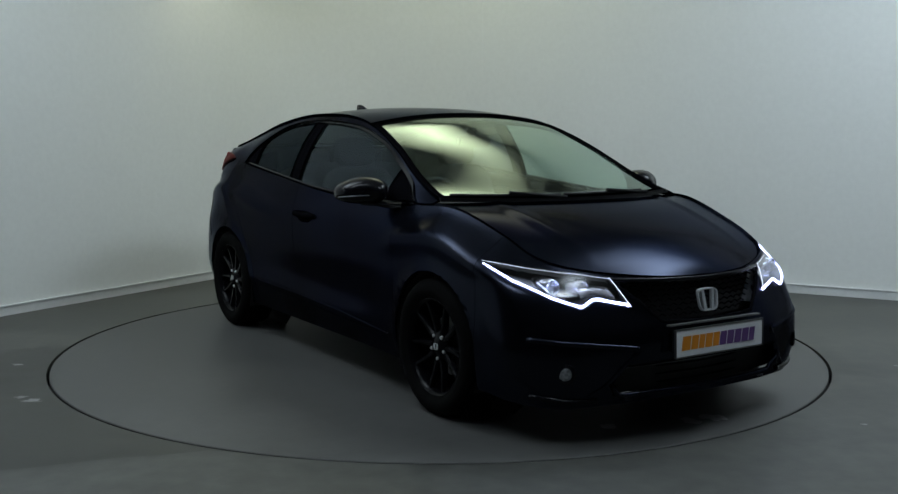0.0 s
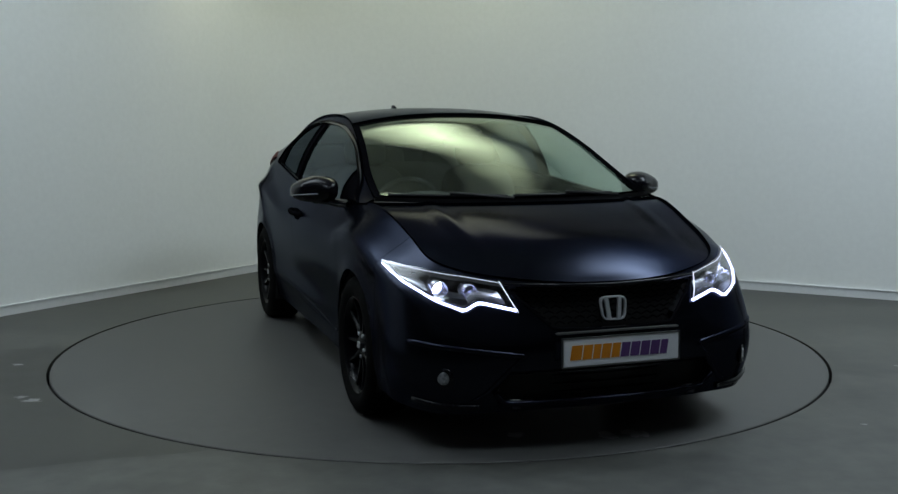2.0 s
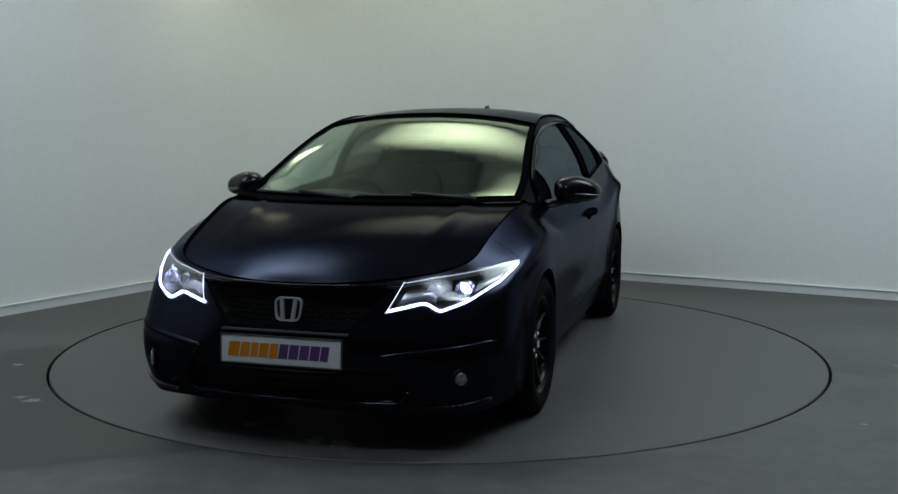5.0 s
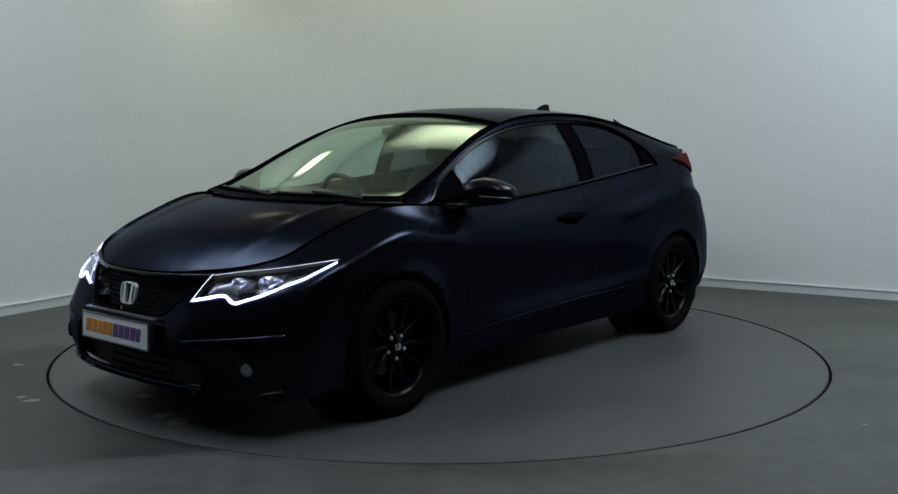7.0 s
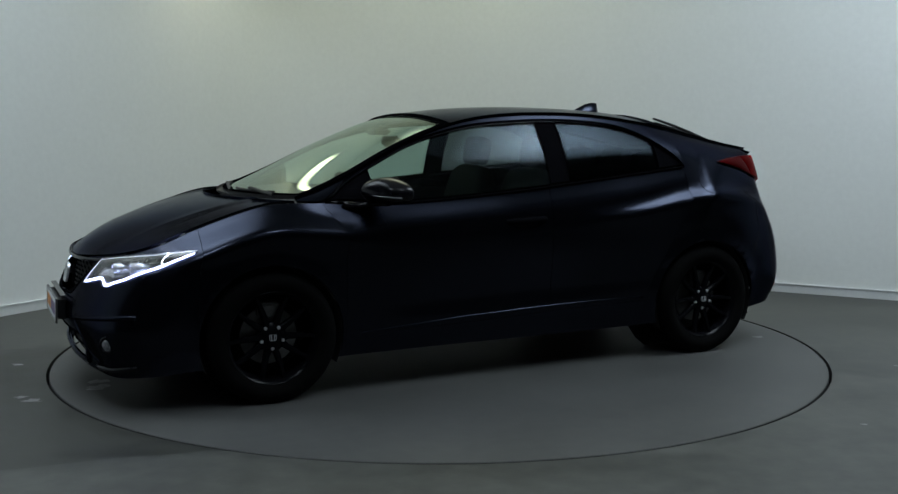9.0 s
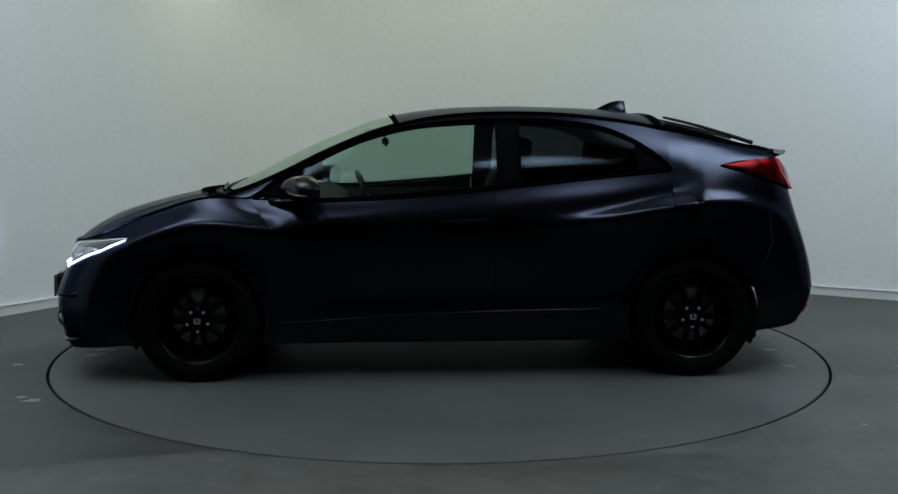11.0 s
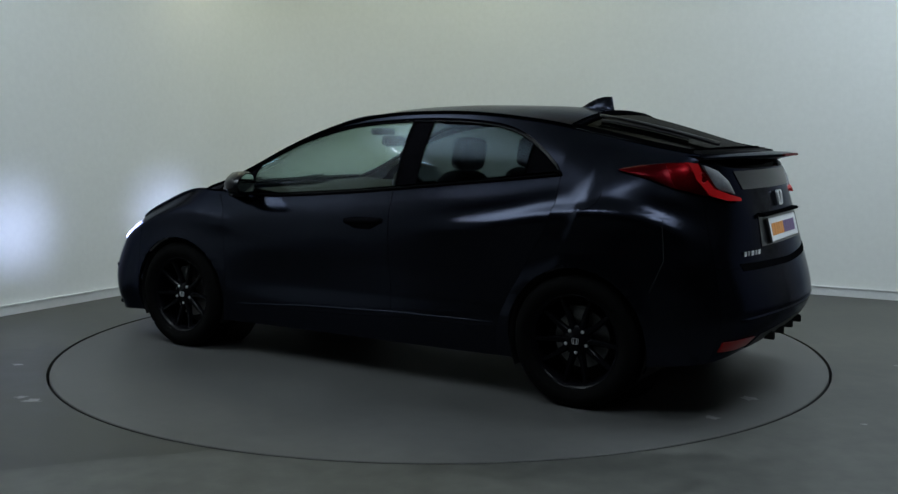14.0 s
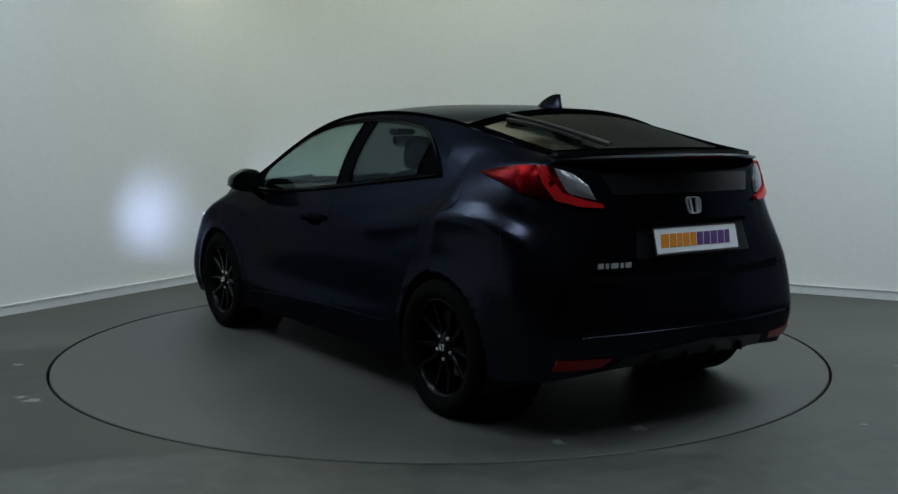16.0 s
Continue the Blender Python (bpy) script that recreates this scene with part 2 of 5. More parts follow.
def build_room():
    wall = tagged(new("wall_north", strip("wall_north", wall_line(0), wall_line(-0.12), 0, CEIL, M_WALL)), "white painted studio wall with rounded corner", "wall", kind="structure")
    wall.data.polygons.foreach_set("use_smooth", [True] * len(wall.data.polygons))
    wall.data.set_sharp_from_angle(angle=radians(30))
    tagged(new("baseboard", strip("baseboard", wall_line(0.014), wall_line(0.002), 0, 0.066, M_SKIRT)), "pale grey skirting board along the wall", "skirting board", kind="structure")
    tagged(new("trim", strip("trim", wall_line(0.020), wall_line(0.002), 0.0665, 0.0745, M_SKIRT)), "white lip on top of the skirting board", "trim", kind="structure")
    # joints between the wall boards, thin raised tapes
    for way, normal_sign, dists in ((RIGHT_WAY, 1, (1.75, 2.95, 4.82)), (LEFT_WAY, -1, (3.85,))):
        nrm = Vector((way.y, -way.x, 0)) * normal_sign
        if nrm.dot(LEFT_WAY + RIGHT_WAY) < 0:
            nrm = -nrm
        for d in dists:
            c = CORNER + way * d
            bm = bmesh.new()
            m = Matrix(((way.x, nrm.x, 0, c.x), (way.y, nrm.y, 0, c.y), (0, 0, 1, 0), (0, 0, 0, 1)))
            box(bm, (-0.004, 0.0003, 0.08), (0.004, 0.0010, CEIL), m)
            tagged(new("wall_joint_trim", bm_mesh("wall_joint_trim", bm, M_WALL)), "white painted joint between wall boards", "trim", kind="structure")
    # unseen back of the room, behind the camera, added dark to darken reflections
    far = [CORNER + LEFT_WAY * 9, CORNER + LEFT_WAY * 13 + RIGHT_WAY * 2, CORNER + LEFT_WAY * 13 + RIGHT_WAY * 12, CORNER + RIGHT_WAY * 12]
    out = [p + (p - CORNER).normalized() * 0.12 for p in far]
    tagged(new("wall_south", strip("wall_south", far, out, 0, CEIL, M_BACK)), "unseen back wall, coloured dark to keep reflections dark", "wall", kind="structure")
    # floor sheet with the round opening of the turntable
    n = 128
    vs, fs = [], []
    for i in range(n):
        a = 2 * math.pi * i / n
        for r in (TABLE_R + 0.018, 3.4, 14.0):
            vs.append((r * math.cos(a), r * math.sin(a), 0))
        vs.append(((TABLE_R + 0.018) * math.cos(a), (TABLE_R + 0.018) * math.sin(a), -0.12))
    for i in range(n):
        j = (i + 1) % n
        for p in range(2):
            fs.append((i * 4 + p, i * 4 + p + 1, j * 4 + p + 1, j * 4 + p))
        fs.append((i * 4 + 3, i * 4, j * 4, j * 4 + 3))
    tagged(new("floor", mesh_of("floor", vs, fs, M_FLOOR, False)), "dark grey painted concrete studio floor", "floor", kind="structure")
    # added black ring on the floor's cut edge, shade of the gap as colour
    vs, fs = lathe([(TABLE_R + 0.0178, -0.118), (TABLE_R + 0.0155, -0.118), (TABLE_R + 0.0155, -0.002), (TABLE_R + 0.0178, -0.002)], 128, "z")
    tagged(new("gap_shade_trim", mesh_of("gap_shade_trim", vs, fs, M_DARK, False)), "black ring that puts shade into the turntable gap", "trim", kind="structure")
    bm = bmesh.new()
    bmesh.ops.create_circle(bm, cap_ends=True, segments=96, radius=TABLE_R + 0.05)
    bmesh.ops.translate(bm, vec=(0, 0, -0.119), verts=bm.verts[:])
    tagged(new("turntable_pit", bm_mesh("turntable_pit", bm, M_DARK)), "black pit under the turntable", "pit", kind="structure")
    bm = bmesh.new()
    box(bm, (-12, -14, CEIL), (12, 8, CEIL + 0.1))
    tagged(new("ceiling", bm_mesh("ceiling", bm, M_CEIL)), "white painted studio ceiling", "ceiling", kind="structure")
    for (x, y, z), (w, h), turn, colour, strength in PANELS:
        lamp = tagged(new("ceiling_light"), "soft white ceiling panel light", "ceiling light", group="ceiling lights")
        lamp.matrix_world = pose(x, y, z, 0, 0, turn)
        if z < CEIL:
            for sx in (-w, w):
                v, f = tube([(sx, 0, -.02), (sx, 0, CEIL - z)], .006, 6)
                part("hanger", mesh_of("hanger", v, f, M_SKIRT), lamp)
        bm = bmesh.new()
        for lo, hi in (((-w - .03, -h - .03, -.05), (-w, h + .03, 0)), ((w, -h - .03, -.05), (w + .03, h + .03, 0)), ((-w, -h - .03, -.05), (w, -h, 0)), ((-w, h, -.05), (w, h + .03, 0))):
            box(bm, lo, hi)
        part("frame", bm_mesh("frame", bm, M_SKIRT), lamp)
        bm = bmesh.new()
        bm.faces.new([bm.verts.new(c) for c in ((-w + .002, -h + .002, -.03), (-w + .002, h - .002, -.03), (w - .002, h - .002, -.03), (w - .002, -h + .002, -.03))])
        part("diffuser", bm_mesh("diffuser", bm, softbox("light_panel", colour, strength, w, h)), lamp, "glowing white diffuser")
    (x, y), half, turn, colour, strength = BATTEN
    lamp = tagged(new("tube_light"), "bare fluorescent tube on a white ceiling batten", "tube light")
    lamp.matrix_world = pose(x, y, CEIL, 0, 0, turn)
    bm = bmesh.new()
    box(bm, (-half - .05, -.03, -.05), (half + .05, .03, 0), None, .004)
    part("batten", bm_mesh("batten", bm, M_SKIRT), lamp)
    v, f = tube([(-half, 0, -.075), (half, 0, -.075)], .018, 10)
    part("tube", mesh_of("tube", v, f, glowing("tube_glow", colour, strength)), lamp, "glowing white tube")
    for sx in (-half - .01, half + .01):
        bm = bmesh.new()
        box(bm, (sx - .012, -.02, -.095), (sx + .012, .02, -.05), None, .003)
        part("socket", bm_mesh("socket", bm, M_SKIRT), lamp)


TABLE_R = 2.232


def build_turntable():
    vs, fs = lathe([(0.0, -0.1), (TABLE_R - 0.02, -0.1), (TABLE_R, -0.09), (TABLE_R, -0.004), (TABLE_R - 0.004, 0.0), (1.5, 0.0), (0.0, 0.0)], 128, "z")
    table = tagged(new("turntable"), "flush round turntable painted grey like the floor", "turntable")
    part("disc", mesh_of("disc", vs, fs, M_TABLE, False), table)
    # added black ring round the disc, so its side looks shaded in the gap
    vs, fs = lathe([(TABLE_R + 0.0005, -0.095), (TABLE_R + 0.003, -0.095), (TABLE_R + 0.003, -0.003), (TABLE_R + 0.0005, -0.003)], 128, "z")
    part("edge_shade", mesh_of("edge_shade", vs, fs, M_DARK, False), table, "black ring that shades the table's edge in the gap")
    rnd = random.Random(4)
    for ang, r, s in ((2.0, 2.02, 0.05), (5.5, 2.03, 0.05), (-9, 1.9, 0.035), (172, 1.98, 0.04), (160, 2.03, 0.03)):
        a = radians(ang)
        bm = bmesh.new()
        ring = []
        for k in range(14):
            b = 2 * math.pi * k / 14
            q = s * (0.55 + 0.75 * rnd.random())
            ring.append(bm.verts.new((r * math.cos(a) + q * math.cos(b) * 1.2, r * math.sin(a) + q * math.sin(b), 0.0008)))
        bm.faces.new(ring)
        part("scuff", bm_mesh("scuff", bm, M_SCUFF), table, "pale scuff worn into the paint")
    return table


# ---- the car: x forward, y to its left, z up, origin on the ground between the axles ----
# Control net of the side skin. Each row runs round the left half in plan, from the middle of the nose to the middle of the tail.
ROW_BOTTOM = [(2.11, 0, .172), (2.10, .28, .170), (2.06, .51, .165), (1.985, .705, .160), (1.83, .82, .175), (1.64, .845, .19), (1.30, .84, .20), (.93, .835, .19),
              (.50, .825, .19), (.10, .825, .19), (-.245, .825, .19), (-.865, .83, .195), (-1.30, .84, .22), (-1.66, .83, .235), (-1.90, .75, .265), (-1.99, .45, .295), (-2.02, 0, .31)]
ROW_SILL = [(2.155, 0, .30), (2.145, .28, .30), (2.105, .51, .30), (2.025, .715, .30), (1.86, .848, .30), (1.65, .872, .31), (1.30, .865, .33), (.93, .862, .32),
            (.50, .858, .315), (.10, .858, .325), (-.245, .858, .34), (-.885, .862, .355), (-1.30, .875, .36), (-1.67, .862, .36), (-1.945, .765, .37), (-2.06, .45, .39), (-2.105, 0, .40)]
ROW_LOW = [(2.18, 0, .43), (2.165, .28, .43), (2.112, .51, .43), (2.015, .722, .44), (1.855, .85, .44), (1.65, .876, .46), (1.30, .878, .47), (.93, .868, .46),
           (.50, .852, .455), (.10, .85, .46), (-.245, .852, .465), (-.935, .865, .48), (-1.30, .885, .49), (-1.67, .868, .50), (-1.955, .765, .49), (-2.075, .45, .50), (-2.125, 0, .50)]
ROW_MID = [(2.15, 0, .54), (2.125, .28, .54), (2.07, .465, .56), (1.98, .67, .59), (1.832, .812, .615), (1.635, .868, .65), (1.30, .886, .68), (.93, .875, .655),
           (.50, .872, .65), (.10, .873, .655), (-.245, .875, .66), (-1.05, .878, .67), (-1.30, .888, .69), (-1.68, .862, .70), (-1.92, .755, .69), (-2.025, .45, .67), (-2.065, 0, .665)]
ROW_SHOULDER = [(2.125, 0, .61), (2.10, .26, .615), (2.035, .455, .635), (1.935, .64, .66), (1.79, .775, .69), (1.62, .848, .738), (1.30, .875, .829), (.93, .872, .80),
                (.50, .868, .825), (.10, .872, .835), (-.245, .872, .85), (-1.17, .880, .885), (-1.36, .886, .925), (-1.66, .818, .93), (-1.855, .70, .91), (-1.975, .44, .88), (-2.010, 0, .88)]
ROW_BELT = [(2.10, 0, .675), (2.078, .25, .682), (1.99, .45, .70), (1.90, .592, .724), (1.79, .676, .763), (1.61, .706, .840), (1.30, .745, .937), (1.03, .792, .945),
            (.60, .808, .935), (.12, .822, .963), (-.245, .825, .995), (-1.185, .785, 1.088), (-1.40, .765, 1.115), (-1.66, .722, 1.142), (-1.80, .645, 1.152), (-1.905, .42, 1.125), (-1.955, 0, 1.122)]
CSUB, RSUB = 9, 10


def side_grid():
    rows = []
    for R in (ROW_BOTTOM, ROW_SILL, ROW_LOW, ROW_MID, ROW_SHOULDER, ROW_BELT):
        R = [(R[1][0], -R[1][1], R[1][2])] + R + [(R[-2][0], -R[-2][1], R[-2][2])]
        rows.append(smooth_line(R, CSUB)[CSUB:-CSUB])
    rows = np.array(rows)
    cols = [smooth_line(rows[:, j], RSUB) for j in range(rows.shape[1])]
    return np.stack(cols, 1)


SIDE = side_grid()
NR, NC = SIDE.shape[:2]
WHEELS = ((1.302, 0.315), (-1.302, 0.315))
ARCH_R = 0.352
arch_inside = np.zeros((NR, NC), bool)
for wx, wz in WHEELS:
    dx, dz = SIDE[..., 0] - wx, SIDE[..., 2] - wz
    rr = np.hypot(dx, dz)
    arch_inside |= rr < ARCH_R
    # a soft flare round the arch
    SIDE[..., 1] += np.where(SIDE[..., 1] > 0.7, 0.010 * np.exp(-((rr - ARCH_R) / 0.035) ** 2), 0)


# pressed creases over the wheels: height along the car, and strength
for line, amount in (([(-.35, .83, 0), (-.6, .825, .4), (-.82, .844, 1), (-1.02, .882, 1), (-1.17, .911, 1), (-1.31, .929, 1), (-1.42, .933, 1), (-1.58, .918, 1), (-1.76, .86, .8), (-1.88, .80, 0)], .018),
                     ([(1.70, .70, 0), (1.62, .735, .6), (1.5, .784, 1), (1.36, .820, 1), (1.24, .834, 1), (1.06, .815, 1), (.93, .793, .9), (.84, .78, .25), (.7, .77, 0)], .011)):
    S = smooth_line(sorted(line), 10)
    zc = np.interp(SIDE[..., 0], S[:, 0], S[:, 1])
    am = np.interp(SIDE[..., 0], S[:, 0], S[:, 2], 0, 0)
    dz = SIDE[..., 2] - zc
    SIDE[..., 1] += np.where(SIDE[..., 1] > .5, amount * am * (np.exp(-(np.minimum(dz, 0) / .05) ** 2) * np.exp(-(np.maximum(dz, 0) / .022) ** 2) - .6 * np.exp(-((dz - .065) / .035) ** 2)), 0)


def cell_kept(i, j):
    return not (arch_inside[i, j] and arch_inside[i + 1, j] and arch_inside[i, j + 1] and arch_inside[i + 1, j + 1])


SNAP = SIDE.copy()
for i in range(NR):
    for j in range(NC):
        if arch_inside[i, j]:
            for wx, wz in WHEELS:
                d = np.array([SIDE[i, j, 0] - wx, SIDE[i, j, 2] - wz])
                if np.hypot(*d) < ARCH_R:
                    d = d / np.hypot(*d) * ARCH_R
                    SNAP[i, j, 0], SNAP[i, j, 2] = wx + d[0], wz + d[1]


def panel(name, quads, mat, both=False, gap=0.0015, depth=0.012):
    """A sheet-metal panel: the quads of corner points, its rim pulled back from the joint and turned inwards. both: joined with its mirror image."""
    bm = bmesh.new()
    seen = {}

    def vert(p):
        k = tuple(round(float(c), 5) for c in p)
        if k not in seen:
            seen[k] = bm.verts.new(k)
        return seen[k]

    for q in quads:
        vs = []
        for p in q:
            v = vert(p)
            if v not in vs:
                vs.append(v)
        if len(vs) > 2:
            try:
                bm.faces.new(vs)
            except ValueError:
                pass
    if both:
        geom = bmesh.ops.duplicate(bm, geom=bm.verts[:] + bm.edges[:] + bm.faces[:])["geom"]
        mirrored = [g for g in geom if isinstance(g, bmesh.types.BMVert)]
        for v in mirrored:
            v.co.y = -v.co.y
        bmesh.ops.reverse_faces(bm, faces=[g for g in geom if isinstance(g, bmesh.types.BMFace)])
        bmesh.ops.remove_doubles(bm, verts=[v for v in bm.verts if abs(v.co.y) < 1e-4], dist=2e-4)
    bm.normal_update()
    rim = [e for e in bm.edges if len(e.link_faces) == 1]
    pull = {}
    for e in rim:
        f = e.link_faces[0]
        mid = (e.verts[0].co + e.verts[1].co) / 2
        d = f.calc_center_median() - mid
        t = (e.verts[1].co - e.verts[0].co)
        if t.length > 1e-6:
            t.normalize()
            d -= t * d.dot(t)
        if d.length > 1e-6:
            d.normalize()
        for v in e.verts:
            pull.setdefault(v, []).append((d, f.normal.copy()))
    inward = {}
    for v, ds in pull.items():
        d = sum((a for a, _ in ds), Vector()) / len(ds)
        inward[v] = sum((b for _, b in ds), Vector()).normalized()
        v.co += d * gap
    new_v = {v: bm.verts.new(v.co - inward[v] * depth) for v in pull}
    for e in rim:
        a, b = e.verts
        try:
            bm.faces.new((a, b, new_v[b], new_v[a]))
        except ValueError:
            pass
    bm.normal_update()
    core = Vector((0, 0, 0.75))
    lean = sum(f.normal.dot((f.calc_center_median() - core)) * f.calc_area() for f in bm.faces)
    if lean < 0:
        bmesh.ops.reverse_faces(bm, faces=bm.faces[:])
    me = bpy.data.meshes.new(name)
    bm.to_mesh(me)
    bm.free()
    me.materials.append(mat)
    me.polygons.foreach_set("use_smooth", [True] * len(me.polygons))
    me.set_sharp_from_angle(angle=radians(38))
    return me


def mirror_mesh(me, name):
    m2 = me.copy()
    m2.name = name
    m2.transform(Matrix.Diagonal((1, -1, 1, 1)))
    m2.flip_normals()
    return m2


def pair(name, me, parent, label=""):
    a = part(name, me, parent, label)
    b = part(name, mirror_mesh(me, name), parent, label)
    return a, b


def side_quads(c0, c1, r0, r1, test=None):
    out = []
    for i in range(int(r0 * RSUB), int(r1 * RSUB)):
        for j in range(int(c0 * CSUB), int(c1 * CSUB)):
            if cell_kept(i, j) and (test is None or not test(SIDE[i:i + 2, j:j + 2].reshape(-1, 3).mean(0))):
                out.append((SNAP[i, j], SNAP[i, j + 1], SNAP[i + 1, j + 1], SNAP[i + 1, j]))
    return out


# upper curves
rail = curve([(1.18, .744, .953), (1.12, .728, .974), (1.02, .722, 1.006), (.85, .704, 1.078), (.6, .662, 1.20), (.35, .628, 1.298), (.1, .605, 1.36), (-.2, .60, 1.388), (-.6, .60, 1.385), (-1.0, .60, 1.342),
              (-1.3, .603, 1.283), (-1.6, .606, 1.222), (-1.85, .608, 1.180), (-1.97, .60, 1.165)])
centre_z = curve([(2.10, .675), (2.06, .718), (2.0, .762), (1.91, .812), (1.82, .849), (1.64, .902), (1.5, .935), (1.41, .952), (1.33, .952), (1.27, .960), (1.18, 1.003), (1.0, 1.095), (.75, 1.22), (.5, 1.325), (.41, 1.358), (.237, 1.400),
                  (.065, 1.424), (-.106, 1.437), (-.35, 1.444), (-.62, 1.440), (-.92, 1.428), (-1.124, 1.404), (-1.28, 1.374), (-1.46, 1.325), (-1.63, 1.272), (-1.8, 1.218), (-1.95, 1.178)])
dlo = curve([(1.03, .947), (.96, .99), (.89, 1.045), (.733, 1.128), (.484, 1.240), (.176, 1.320), (-.129, 1.350), (-.433, 1.357), (-.735, 1.335), (-.916, 1.288), (-1.06, 1.21), (-1.15, 1.14), (-1.19, 1.092)])
BELT = SIDE[-1]


def belt(x):
    half = BELT[int(5 * CSUB):int(15 * CSUB)]
    o = np.argsort(half[:, 0])
    return np.array([np.interp(x, half[o, 0], half[o, k]) for k in (1, 2)])


def side_point(x, z):
    """A point of the side glass or pillar at x and height z."""
    (by, bz), (ry, rz) = belt(x), rail(x)
    q = 0 if rz - bz < 1e-4 else min(max((z - bz) / (rz - bz), 0), 1)
    return np.array([x, by + (ry - by) * q + 0.030 * math.sin(math.pi * q) * min(1, (rz - bz) / 0.2), bz + (rz - bz) * q])


def top_point(x_edge, bow, q):
    """A point of windscreen, roof or rear window; q is 0 at the rail and 1 on the centre line."""
    ry, rz = rail(x_edge)
    xc = x_edge + bow
    zc = centre_z(xc)[0]
    s = 1 - q
    return np.array([xc - bow * s ** 2, ry * s, zc - (zc - rz) * s ** 2.3])


def hood_point(j, q):
    e = BELT[j]
    xc = 2.10 - (2.10 - e[0]) * 0.742
    zc = centre_z(xc)[0]
    s = 1 - q
    y = e[1] * s
    z = zc - (zc - e[2]) * s ** 2.0
    ridge = 0.47 + 0.10 * (1.9 - xc)
    fade = min(max((1.98 - xc) / 0.3, 0), 1)
    z += 0.009 * fade * math.exp(-((y - ridge) / 0.022) ** 2)
    return np.array([xc + (e[0] - xc) * s ** 2, y, z])


def quads_of(grid):
    a = np.asarray(grid)
    return [(a[i, j], a[i, j + 1], a[i + 1, j + 1], a[i + 1, j]) for i in range(a.shape[0] - 1) for j in range(a.shape[1] - 1)]


# stations of the upper skin: x at the rail and how far the centre line runs ahead of it
X_COWL, X_HEAD, X_TAIL, X_SPOIL = 1.12, 0.25, -1.15, -1.76
bow_at = curve([(1.15, .243), (1.12, .15), (.8, .12), (.40, .06), (.25, .04), (0, .0), (-1.0, .0), (-1.15, -.03), (-1.5, -.06), (-1.76, -.10), (-1.83, -.13)])


def top_grid(x0, x1, n, q0, q1, m):
    return [[top_point(x, bow_at(x)[0], q) for q in np.linspace(q0, q1, m)] for x in np.linspace(x0, x1, n)]


def side_band(x0, x1, n, lo, hi, m):
    return [[side_point(x, lo(x) + (hi(x) - lo(x)) * k / (m - 1)) for k in range(m)] for x in np.linspace(x0, x1, n)]


def zb(x):
    return belt(x)[1]


def zr(x):
    return rail(x)[1]


def zd(x):
    return min(max(float(dlo(x)[0]), zb(x) + 0.001), zr(x) - 0.003) if -1.19 < x < 1.03 else zb(x) + 0.0005


def rear_quarter():
    """The rear pillar over the wing, with the fold at the waist rounded off; changes the side skin along with it."""
    c0, c1, m = 11 * CSUB, 14 * CSUB, 9
    cols = []
    for j in range(c0, c1 + 1):
        x = SIDE[-1, j, 0]
        cols.append([side_point(x, zb(x) + (zr(x) - zb(x)) * k / (m - 1)) for k in range(1, m)])
    up = np.array(cols).transpose(1, 0, 2)
    G = np.concatenate([SNAP[:, c0:c1 + 1], up], 0)
    n = G.shape[1]
    w = np.interp(np.arange(n) / CSUB, (0, .5, .9, 1.5, 2.6, 3), (0, 1, 1, .35, .25, 0))[None, :, None]
    lo, hi = NR - 7, NR + 5
    for _ in range(26):
        G[lo:hi] += w * 0.5 * ((G[lo - 1:hi - 1] + G[lo + 1:hi + 1]) / 2 - G[lo:hi])
    SNAP[lo:, c0:c1 + 1] = G[lo:NR]
    SIDE[lo:, c0:c1 + 1] = G[lo:NR]
    return G[NR - 1:]


PILLAR = rear_quarter()


def below_dlo(x):
    return zb(x) + 0.016 if zd(x) - zb(x) > 0.05 else zb(x) + (zd(x) - zb(x)) * 0.3


def under_dlo(x):
    return zd(x) - 0.016 if zd(x) - zb(x) > 0.05 else zb(x) + (zd(x) - zb(x)) * 0.7


# front openings, as seen from ahead (half, y and z)
def in_grille(p):
    return p[0] > 1.98 and 0.505 < p[2] < 0.665 and p[1] < 0.27 + (p[2] - 0.505) * 0.95


def in_intake(p):
    return p[0] > 1.9 and 0.205 < p[2] < 0.335 and p[1] < 0.50 - abs(p[2] - 0.26) * 0.5


def lamp_low(y):
    return float(np.interp(y, (.40, .50, .539, .57, .602, .70, .79, .838), (.570, .592, .602, .585, .566, .605, .668, .733)))


def lamp_up(y):
    return float(np.interp(y, (.45, .60, .72, .80, .835), (.684, .708, .724, .738, .742)))


def in_lamp(p):
    return p[0] > 1.6 and .43 < p[1] < .81 and lamp_low(p[1]) + .016 < p[2] < lamp_up(p[1]) - .012


def projected(tree, points, way, off):
    """The points dropped on the skin along a direction, then lifted by off."""
    out = []
    for p in points:
        p = Vector(p)
        hit, n, _, _ = tree.ray_cast(p - Vector(way) * 1.0, Vector(way))
        if hit is None:
            near, n, _, _ = tree.find_nearest(p)
            hit = near
        if n.dot(Vector(way)) > 0:
            n = -n
        out.append(hit + n * off)
    return out


